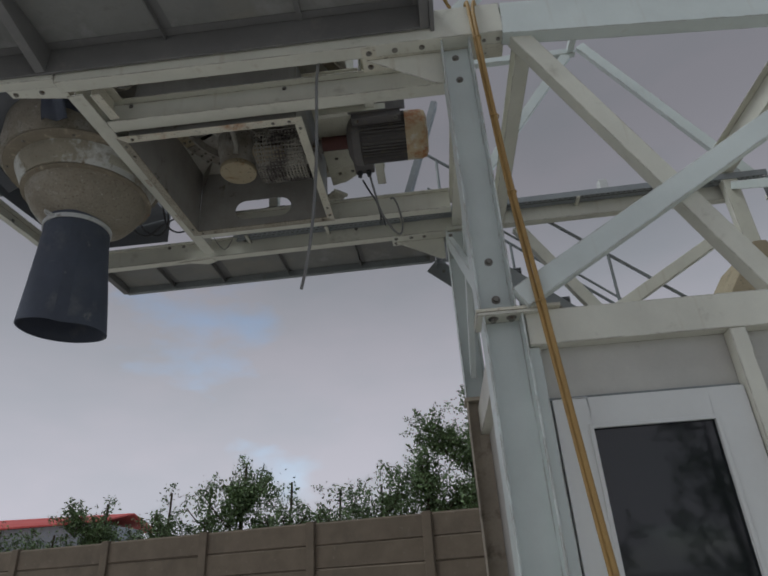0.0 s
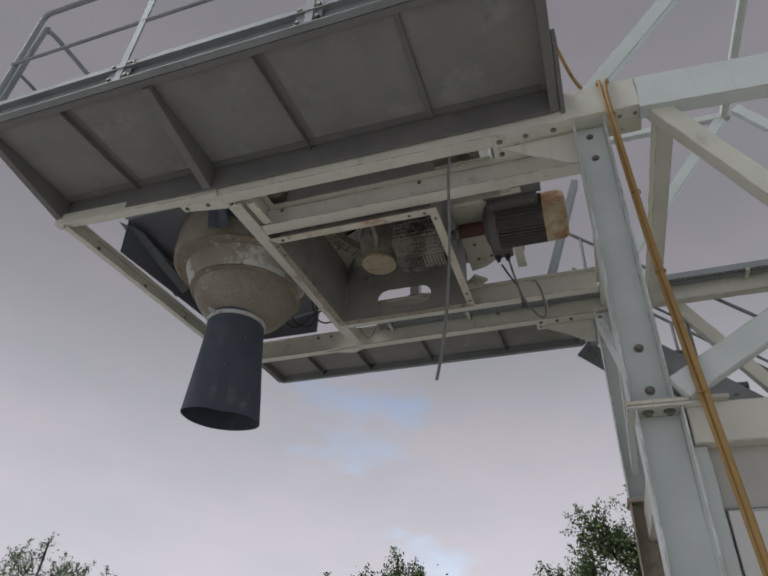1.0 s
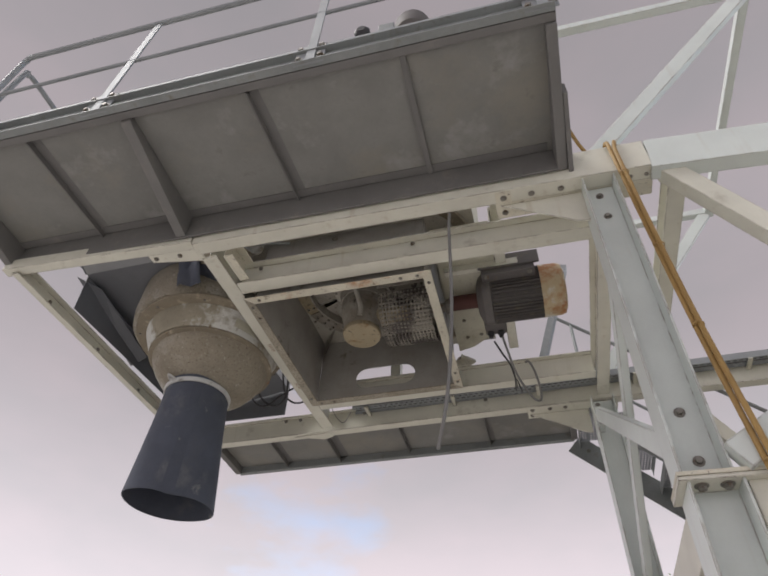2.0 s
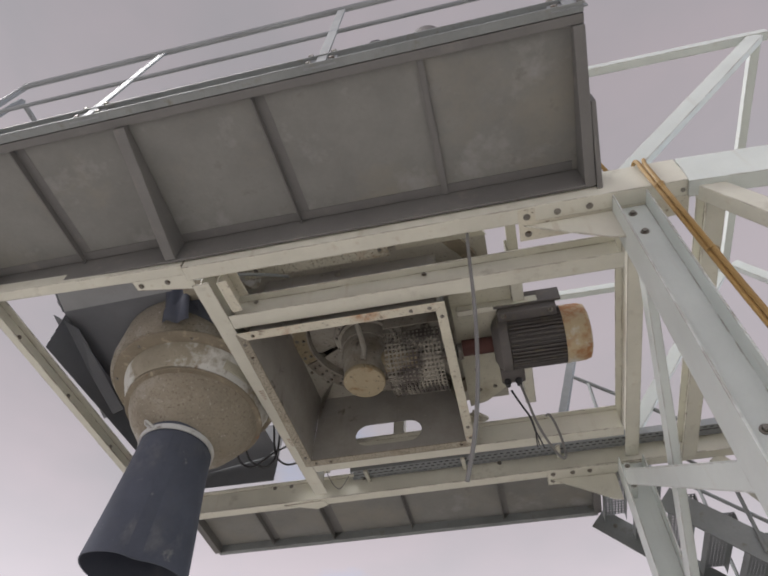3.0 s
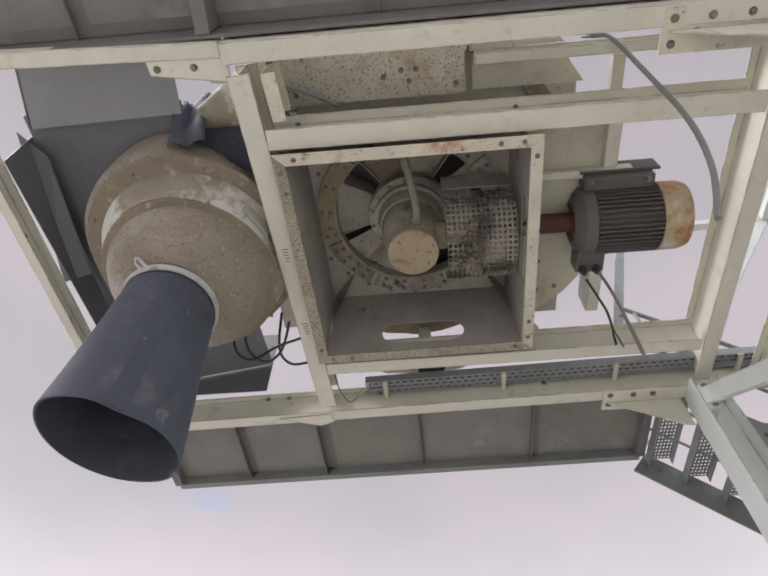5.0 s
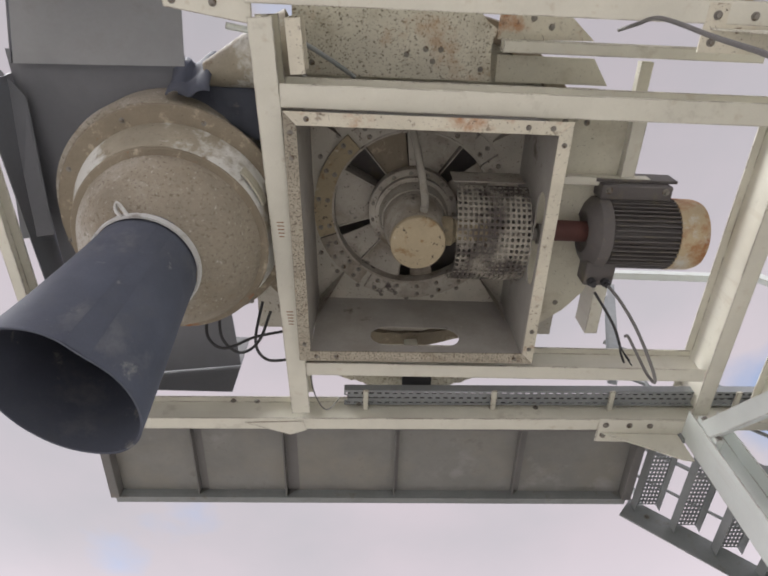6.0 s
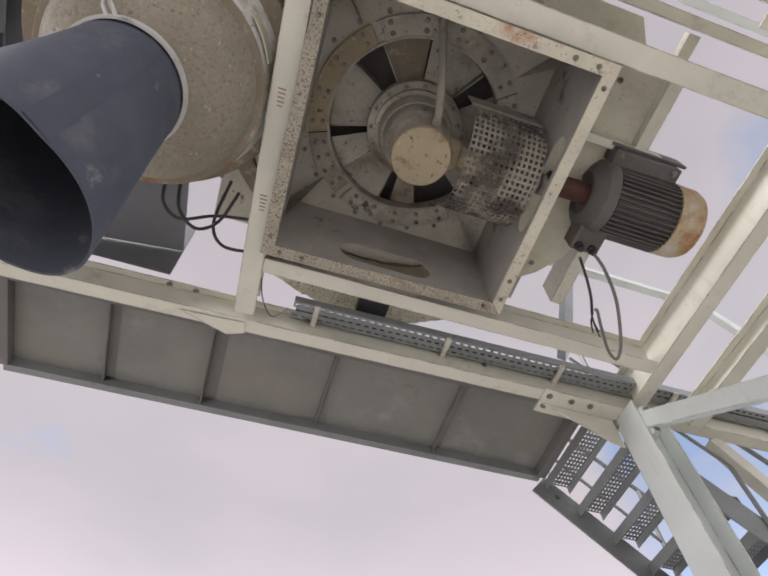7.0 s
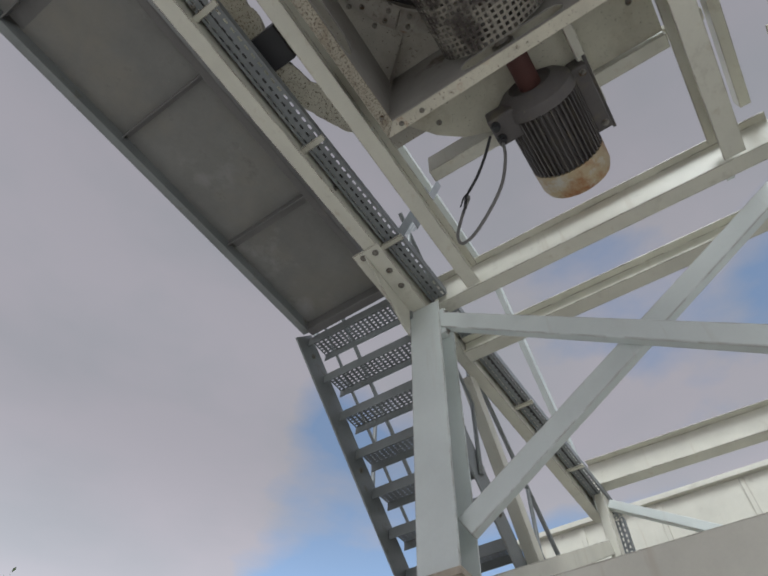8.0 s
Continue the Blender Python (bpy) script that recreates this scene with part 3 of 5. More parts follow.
def hood():
    fl = 0.065
    ins = [(-0.70 + fl, -0.70 + fl), (0.70 - fl, -0.70 + fl), (0.71 - fl, 0.70 - fl), (-0.65 + fl, 0.72 - fl)]
    for i in range(4):
        j = (i + 1) % 4
        pts = [(*Q[i], 4.502), (*Q[j], 4.502), (*ins[j], 4.502), (*ins[i], 4.502)]
        f = part("bottom_flange", plate(pts, (0, 0, 0.010)), (RUSTY, RUSTY, CRUST, CRUST)[i], fan, ("rust-streaked flange", "", "", "flange crusted with dark dust")[i], bevel=0.002)
        a, b = Vector(pts[0]).lerp(Vector(pts[3]), 0.5), Vector(pts[1]).lerp(Vector(pts[2]), 0.5)
        bolts(f, [tuple(a.lerp(b, k)) for k in (0.06, 0.86, 0.95)], (0, 0, -1), 0.009)
    up = TOPZ - 4.51
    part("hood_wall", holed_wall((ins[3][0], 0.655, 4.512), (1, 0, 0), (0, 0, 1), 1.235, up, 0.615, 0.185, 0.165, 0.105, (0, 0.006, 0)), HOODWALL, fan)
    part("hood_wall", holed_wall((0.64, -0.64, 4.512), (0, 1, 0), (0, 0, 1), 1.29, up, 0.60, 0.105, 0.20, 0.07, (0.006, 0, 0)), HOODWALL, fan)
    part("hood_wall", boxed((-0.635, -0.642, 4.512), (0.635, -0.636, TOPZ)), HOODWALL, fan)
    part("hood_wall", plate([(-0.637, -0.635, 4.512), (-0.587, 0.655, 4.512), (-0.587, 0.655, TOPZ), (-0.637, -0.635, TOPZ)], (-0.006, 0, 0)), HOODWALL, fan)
    # crown plate with a round mouth
    bm = bmesh.new()
    edges = []
    for loop in ([(-1.0, -0.76), (1.02, -0.76), (1.02, 0.9), (-1.0, 0.9)], [(0.50 * math.cos(k * math.pi / 24), 0.50 * math.sin(k * math.pi / 24) + 0.01) for k in range(48)]):
        vs = [bm.verts.new((x, y, TOPZ)) for x, y in loop]
        edges += [bm.edges.new((vs[i], vs[(i + 1) % len(vs)])) for i in range(len(vs))]
    bmesh.ops.triangle_fill(bm, use_beauty=True, edges=edges)
    ext = bmesh.ops.extrude_face_region(bm, geom=bm.faces[:])
    bmesh.ops.translate(bm, vec=(0, 0, 0.008), verts=[g for g in ext["geom"] if isinstance(g, bmesh.types.BMVert)])
    part("crown_plate", bm, CROWN, fan)
    # stiffeners in the corners of the hood
    for x, y, sx, sy in ((-0.58, 0.64, 1, -1), (0.62, 0.64, -1, -1), (0.62, -0.63, -1, 1), (-0.62, -0.63, 1, 1)):
        part("corner_gusset", plate([(x, y, TOPZ - 0.002), (x + sx * 0.17, y + sy * 0.2, TOPZ - 0.002), (x + sx * 0.005, y + sy * 0.01, TOPZ - 0.30)], (0.004, 0.004 * sx * sy, 0)), INNER, fan)


hood()
CX, CY = 0.0, 0.01


def arc_plate(r0, r1, a0, a1, z, t, bm=None, n=None):
    bm = bm or bmesh.new()
    n = n or max(3, int(abs(a1 - a0) / 6))
    rows = []
    for k in range(n + 1):
        q = radians(a0 + (a1 - a0) * k / n)
        rows.append([bm.verts.new((CX + r * math.cos(q), CY + r * math.sin(q), zz)) for r, zz in ((r0, z), (r1, z), (r1, z + t), (r0, z + t))])
    for a, b in zip(rows, rows[1:]):
        for i in range(4):
            bm.faces.new((a[i], a[(i + 1) % 4], b[(i + 1) % 4], b[i]))
    bm.faces.new(rows[0][::-1]), bm.faces.new(rows[-1])
    return bm


def rotor():
    for k, (a0, a1) in enumerate(((-128, -38), (-37, 48), (49, 118), (122, 160), (161, 228))):
        s = part("ring_segment", arc_plate(0.500, 0.612, a0, a1, TOPZ - (0.030 if k == 2 else 0.022), 0.020), OCHRE if k == 4 else INNER, fan, "ochre dust-coated ring segment" if k == 4 else "")
        bolts(s, [(CX + r * math.cos(radians(a)), CY + r * math.sin(radians(a)), TOPZ - (0.030 if k == 2 else 0.022)) for r in (0.53, 0.585) for a in np.linspace(a0 + 6, a1 - 6, 4 if k in (3, 4) else 5)], (0, 0, -1), 0.010)
    part("mouth_rim", lathe([(0.490, TOPZ - 0.03), (0.502, TOPZ - 0.03), (0.502, TOPZ + 0.06), (0.490, TOPZ + 0.06)], 64, m=Matrix.Translation((CX, CY, 0)), closed=True), INNER, fan, smooth=True)
    bolts(fan, [(CX + 0.66 * math.cos(radians(a)), CY + 0.63 * math.sin(radians(a)), TOPZ) for a in range(60, 300, 15) if abs(0.66 * math.cos(radians(a))) < 0.6], (0, 0, -1), 0.010)
    # disc coloured dark to stand for the shaded depth behind the sector gaps
    part("rotor_disc", lathe([(0, TOPZ + 0.24), (0.60, TOPZ + 0.24), (0.60, TOPZ + 0.25), (0, TOPZ + 0.25)], 48, m=Matrix.Translation((CX, CY, 0))), MOTOR, fan)
    # pale sector plates between hub and mouth, with the gaps that open into the rotor
    for k, (a0, a1, tip) in enumerate(((98, 130, 0.0), (131, 154, 0.012), (164, 207, 0.0), (231, 262, 0.02), (263, 304, 0.0), (322, 368, 0.014), (10, 38, 0.0), (70, 88, 0.01))):
        bm = arc_plate(0.245, 0.486, a0, a1, TOPZ + 0.030, 0.006)
        for v in bm.verts:
            v.co.z += tip + 0.05 * (math.degrees(math.atan2(v.co.y - CY, v.co.x - CX)) % 360 - a0 % 360) / 60 * (0.5 if k % 2 else 1.0)
        part("sector_plate", bm, RIMDUST if k == 3 else INNER, fan)
    for a in (97, 130, 163, 208, 230, 305):
        q = radians(a)
        d, n_ = Vector((math.cos(q), math.sin(q), 0)), Vector((-math.sin(q), math.cos(q), 0))
        c = Vector((CX, CY, TOPZ))
        part("blade", plate([tuple(c + d * r + Vector((0, 0, z))) for r, z in ((0.26, 0.025), (0.48, 0.020), (0.48, 0.20), (0.26, 0.20))], tuple(n_ * 0.006)), INNER, fan)
    at = Matrix.Translation((CX, CY, 0))
    part("hub_flange", lathe([(0, 5.19), (0.272, 5.19), (0.272, 5.115), (0.262, 5.105), (0.235, 5.10), (0.235, 5.06), (0.212, 5.055), (0.195, 4.96), (0, 4.96)], 48, m=at), INNER, fan, smooth=True)
    bolts(fan, [(CX + 0.25 * math.cos(radians(a)), CY + 0.25 * math.sin(radians(a)), 5.104) for a in range(0, 360, 24)], (0, 0, -1), 0.009)
    h = part("gear_head", lathe([(0, 5.0), (0.188, 4.98), (0.182, 4.84), (0.158, 4.74), (0.148, 4.66), (0, 4.66)], 40, m=at), INNER, fan, smooth=True)
    part("end_cap", lathe([(0, 4.665), (0.150, 4.665), (0.154, 4.655), (0.154, 4.630), (0.149, 4.622), (0.05, 4.619), (0, 4.619)], 40, m=at), OCHRE, fan, "end cap caked with ochre dust", smooth=True)
    part("input_neck", lathe([(0, 0), (0.085, 0), (0.085, 0.10), (0.065, 0.12), (0.065, 0.30), (0, 0.30)], 28, m=Matrix.Translation((0.10, 0, 4.80)) @ pose(0, 0, 0, 0, 90, 0)), OCHRE, fan, smooth=True)
    part("drive_shaft", lathe([(0, 0), (0.035, 0), (0.035, 0.62), (0, 0.62)], 20, m=Matrix.Translation((0.30, 0, 4.80)) @ pose(0, 0, 0, 0, 90, 0)), STEEL, fan, smooth=True)
    j = part("shaft_joint", lathe([(0, 0), (0.06, 0), (0.06, 0.03), (0.04, 0.04), (0.04, 0.09), (0.06, 0.10), (0.06, 0.13), (0, 0.13)], 16, m=Matrix.Translation((0.60, 0, 4.80)) @ pose(0, 0, 0, 0, 90, 0)), STEEL, fan)
    part("grease_pipe", tube([(-0.07, -0.66, 5.10), (-0.05, -0.56, 5.06), (0.00, -0.38, 4.92), (0.035, -0.20, 4.78), (0.025, -0.155, 4.70)], 0.022, 10), PIPE, fan, "grey grease pipe", smooth=True)
    # shaft guard of square-punched sheet
    bm = bmesh.new()
    rows, cols, R, x0, x1 = 26, 14, 0.285, 0.20, 0.60
    for i in range(rows):
        for k in range(cols):
            ring = []
            for e in (0.0, 0.20):
                a0, a1 = (i + e) / rows, (i + 1 - e) / rows
                u0, u1 = (k + e) / cols, (k + 1 - e) / cols
                ring.append([bm.verts.new((x0 + (x1 - x0) * u, R * math.cos(math.pi * (1.05 + a * 0.95)), 4.83 + R * math.sin(math.pi * (1.05 + a * 0.95)))) for a, u in ((a0, u0), (a1, u0), (a1, u1), (a0, u1))])
            for q in range(4):
                bm.faces.new((ring[0][q], ring[0][(q + 1) % 4], ring[1][(q + 1) % 4], ring[1][q]))
    bmesh.ops.remove_doubles(bm, verts=bm.verts, dist=0.0006)
    g = part("shaft_guard", bm, GUARD, fan, "square-punched guard clogged with dust")
    sol = g.modifiers.new("sheet", "SOLIDIFY")
    sol.thickness = 0.003
    part("guard_end", boxed((0.195, -0.285, 4.84), (0.60, -0.279, 5.02)), INNER, fan)


rotor()


# round casing above the hood
def casing():
    c = thing("fan_casing", "cream painted round fan casing with rust and crusted rim", "fan casing")
    at = Matrix.Translation((-0.02, -0.08, 0))
    part("casing_shell", lathe([(1.03, 5.19), (1.05, 5.19), (1.05, 5.95), (1.03, 5.95)], 72, m=at, closed=True), SPECK, c, smooth=True)
    part("casing_floor", lathe([(0.66, 5.172), (1.03, 5.172), (1.03, 5.180), (0.66, 5.180)], 72, m=at, closed=True), SPECK, c)
    part("casing_roof", lathe([(0, 5.955), (1.05, 5.955), (1.05, 5.965), (0, 5.965)], 72, m=at), SPECK, c)
    bm = lathe([(0.99, 5.13), (1.09, 5.13), (1.09, 5.168), (0.99, 5.168)], 96, m=at, closed=True)
    for v in bm.verts:
        v.co += 0.018 * noise.noise_vector(v.co * 14)
    part("casing_rim", bm, RIMDUST, c, "rim crusted with pale dust")
    sk = part("floor_plate", plate([(-0.70, -1.145, 4.985), (0.27, -1.145, 4.985), (0.31, -1.10, 4.985), (0.37, -1.06, 4.985), (0.345, -0.98, 4.985), (0.36, -0.80, 4.985), (-0.70, -0.80, 4.985)], (0, 0, 0.008)), MOTTLED, c, "mottled floor plate with rust")
    bolts(sk, [(x, y, 4.985) for x, y in ((-0.60, -0.86), (-0.10, -0.92), (0.0, -0.95), (0.08, -0.95), (0.04, -0.89), (0.30, -0.86))], (0, 0, -1), 0.010)
    part("floor_plate", plate([(0.40, -0.93, 5.06), (0.93, -0.93, 5.06), (1.03, -0.79, 5.06), (0.40, -0.79, 5.06)], (0, 0, 0.008)), SPECK, c)


casing()


# ---- electric motor ----
def motor():
    m = thing("electric_motor", "dark grey finned electric motor with rusty beige fan cover", "motor", at=(0.955, -0.025, 4.80))
    turn = pose(0, 0, 0, 0, 90, 0)
    part("end_bell", lathe([(0, 0.02), (0.10, 0.02), (0.12, 0.0), (0.17, 0.02), (0.205, 0.05), (0.21, 0.11), (0.19, 0.12), (0, 0.12)], 40, m=turn), MOTOR, m, smooth=True)
    bm = lathe([(0, 0.10), (0.178, 0.10), (0.178, 0.52), (0, 0.52)], 40, m=turn)
    body = part("motor_body", bm, MOTOR, m)
    fin = part("fin", plate([(0.12, 0.17, -0.0035), (0.495, 0.17, -0.0035), (0.495, 0.205, -0.0025), (0.12, 0.205, -0.0025)], (0, 0, 0.006)), MOTOR, body)
    for k in range(1, 44):
        f = new("fin", fin.data)
        f.parent = body
        f.rotation_euler = (2 * math.pi * k / 44, 0, 0)
    part("fan_cover", lathe([(0.192, 0.488), (0.206, 0.488), (0.203, 0.615), (0.190, 0.652), (0.150, 0.668), (0, 0.668)], 44, m=turn), BEIGE, m, "beige fan cover with rust patches", smooth=True)
    part("shaft_sleeve", lathe([(0, -0.22), (0.06, -0.22), (0.06, 0.03), (0, 0.03)], 24, m=turn), REDRUST, m, "red-primed coupling sleeve", smooth=True)
    b = part("terminal_box", boxed((0.02, 0.13, -0.14), (0.19, 0.28, -0.01)), MOTOR, m, bevel=0.012)
    for x in (0.06, 0.14):
        part("cable_gland", lathe([(0, 0), (0.026, 0), (0.026, 0.03), (0.018, 0.04), (0.018, 0.06), (0, 0.06)], 12, m=Matrix.Translation((x, 0.25, -0.13)) @ pose(0, 0, 0, 180, 0, 0)), BLACKCABLE, b)
    part("motor_foot", boxed((0.06, -0.285, -0.02), (0.46, -0.20, 0.12)), MOTOR, m, bevel=0.008)
    f = part("motor_foot", boxed((0.04, -0.305, 0.03), (0.50, -0.287, 0.16)), MOTOR, m, bevel=0.004)
    bolts(m, [(0.10, -0.255, -0.02), (0.42, -0.255, -0.02)], (0, 0, -1), 0.013)
    return m


motor()
mount = thing("motor_mount", "cream painted sheet-steel motor mounting plate", "mounting plate")
part("mount_plate", plate([(0.70, -0.72, 4.90), (1.13, -0.72, 4.90), (1.13, 0.28, 4.90), (1.08, 0.42, 4.90), (0.98, 0.55, 4.90), (0.84, 0.66, 4.90), (0.70, 0.70, 4.90)], (0, 0, 0.010)), SPECK, mount, bevel=0.002)
part("mount_rail", sect(channel(0.08, 0.20), (1.135, -0.72, 4.96), (1.135, 0.70, 4.96)), CREAM, mount, bevel=0.003)
part("mount_rail", boxed((0.74, -0.335, 4.84), (1.30, -0.285, 4.90)), CREAM, mount, bevel=0.003)
bolts(mount, [(0.78, -0.62, 4.899), (0.90, -0.62, 4.899), (0.80, 0.52, 4.899), (0.92, 0.50, 4.899), (0.80, 0.30, 4.899)], (0, 0, -1), 0.011)


# ---- discharge vessel with rubber sleeve ----
def vessel():
    v = thing("discharge_funnel", "dust-caked round steel funnel with two rims above a rubber sleeve", "funnel", at=(-1.328, -0.02, 0))
    prof = [(0.205, 4.14), (0.215, 4.14), (0.222, 4.21), (0.272, 4.245), (0.365, 4.30), (0.425, 4.38), (0.460, 4.45), (0.470, 4.49), (0.42, 4.49), (0.20, 4.26)]
    lower = Matrix.Translation((0.025, 0.02, 0))
    part("cone", lathe(prof, 72, m=lower, closed=True), DUSTY, v, smooth=True)
    part("rim", lathe([(0.44, 4.485), (0.500, 4.492), (0.508, 4.503), (0.500, 4.517), (0.44, 4.517)], 72, m=lower, closed=True), RIMDUST, v, "rim thick with brown dust", smooth=True)
    part("band", lathe([(0.44, 4.519), (0.488, 4.519), (0.560, 4.69), (0.50, 4.69)], 72, m=Matrix.Translation((0.012, 0.0, 0)), closed=True), BAND, v, "band with worn white paint", smooth=True)
    part("rim", lathe([(0.50, 4.692), (0.618, 4.692), (0.626, 4.705), (0.618, 4.722), (0.50, 4.722)], 72, m=Matrix.Translation((0.005, -0.03, 0)), closed=True), RIMDUST, v, "rim thick with brown dust", smooth=True)
    part("neck", lathe([(0.48, 4.722), (0.56, 4.722), (0.575, 4.80), (0.575, 5.06), (0.55, 5.14), (0.46, 5.20), (0, 5.22)], 72, m=Matrix.Translation((-0.07, -0.09, 0))), DUSTY, v, smooth=True)
    r = part("hatch_plate", arcs_at(0.532, -42, -20, 4.56, 4.66), SPECK, v)
    bolts(v, [(0.60 * math.cos(radians(a)), 0.60 * math.sin(radians(a)), 4.692) for a in range(10, 360, 40)], (0, 0, -1), 0.009)
    # sleeve, slightly oval and out of plumb
    bm = lathe([(0.248, 4.235), (0.250, 4.12), (0.266, 3.9), (0.296, 3.62), (0.322, 3.345), (0.312, 3.345), (0.286, 3.62), (0.256, 3.9), (0.240, 4.12), (0.238, 4.235)], 64, closed=True)

    def warp(co):
        k = max(0.0, (4.235 - co.z) / 0.89)
        along, across = (co.x + co.y) * 0.7071, (co.x - co.y) * 0.7071
        along, across = along * (1 + 0.03 * k), across * (1 - 0.33 * k ** 1.4)
        wob = 0.006 * noise.noise(co * 5)
        x, y = (along + across) * 0.7071 - 0.045 * k + wob, (along - across) * 0.7071 + 0.115 * k + wob
        return Vector((x, y, co.z + 0.010 * k * math.sin(2 * math.atan2(y, x))))
    for p in bm.verts:
        p.co = warp(p.co)
    s = part("rubber_sleeve", bm, RUBBER, v, "black rubber sleeve with scuffs", smooth=True)
    lap = bmesh.new()
    outer = [(0.250, 4.16), (0.250, 4.12), (0.266, 3.9), (0.296, 3.62), (0.322, 3.349)]
    path = [(outer[q][0] + (outer[q + 1][0] - outer[q][0]) * u, outer[q][1] + (outer[q + 1][1] - outer[q][1]) * u) for q in range(4) for u in (0, 0.25, 0.5, 0.75)] + [outer[-1]]
    rows = []
    for r, z in path:
        rows.append([lap.verts.new(warp(Vector(((r + e) * math.cos(radians(a)), (r + e) * math.sin(radians(a)), z)))) for a, e in ((-66, 0.001), (-66, 0.006), (-58, 0.006), (-50, 0.001))])
    for a, b in zip(rows, rows[1:]):
        for q in range(3):
            lap.faces.new((a[q], a[q + 1], b[q + 1], b[q]))
    part("lap_seam", lap, RUBBER, s, smooth=True)
    c = part("clamp", lathe([(0.249, 4.165), (0.260, 4.165), (0.262, 4.200), (0.250, 4.200)], 64, closed=True), CLAMP, v, "pale clamp band", smooth=True)
    part("clamp_bolt", tube([(-0.075, -0.245, 4.185), (-0.095, -0.275, 4.19), (-0.09, -0.305, 4.20), (-0.065, -0.285, 4.19), (-0.045, -0.250, 4.185)], 0.009, 8), CLAMP, c, smooth=True)


def arcs_at(r, a0, a1, z0, z1):
    bm = bmesh.new()
    rows = []
    for k in range(7):
        q = radians(a0 + (a1 - a0) * k / 6)
        rows.append([bm.verts.new((rr * math.cos(q), rr * math.sin(q), z)) for rr, z in ((r, z0), (r + 0.008, z0), (r + 0.018, z1), (r + 0.010, z1))])
    for a, b in zip(rows, rows[1:]):
        for i in range(4):
            bm.faces.new((a[i], a[(i + 1) % 4], b[(i + 1) % 4], b[i]))
    bm.faces.new(rows[0][::-1]), bm.faces.new(rows[-1])
    return bm


vessel()


# sheet duct and hood over the funnel
def duct():
    d = thing("sheet_duct", "grey sheet-metal duct with a folded hood over the funnel", "duct")
    part("duct_floor", plate([(-2.18, -0.79, 5.0), (-1.28, -0.81, 5.0), (-1.285, -1.24, 5.10), (-2.16, -1.24, 5.10)], (0, 0, 0.008)), DUCTLIGHT, d)
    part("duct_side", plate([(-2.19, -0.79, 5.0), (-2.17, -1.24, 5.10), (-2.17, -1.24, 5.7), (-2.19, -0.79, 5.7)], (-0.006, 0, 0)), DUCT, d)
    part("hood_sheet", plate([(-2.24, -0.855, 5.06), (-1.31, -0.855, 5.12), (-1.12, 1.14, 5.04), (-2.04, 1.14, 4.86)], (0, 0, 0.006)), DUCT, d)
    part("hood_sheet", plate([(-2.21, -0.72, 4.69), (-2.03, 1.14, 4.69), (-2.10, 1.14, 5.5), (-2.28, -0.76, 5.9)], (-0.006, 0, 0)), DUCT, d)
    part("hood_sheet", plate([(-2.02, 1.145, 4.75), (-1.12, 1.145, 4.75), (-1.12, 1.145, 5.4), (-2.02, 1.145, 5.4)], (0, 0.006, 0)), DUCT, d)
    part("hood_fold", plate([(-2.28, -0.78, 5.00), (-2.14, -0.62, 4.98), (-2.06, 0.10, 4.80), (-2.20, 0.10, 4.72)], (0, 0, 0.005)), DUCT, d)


duct()


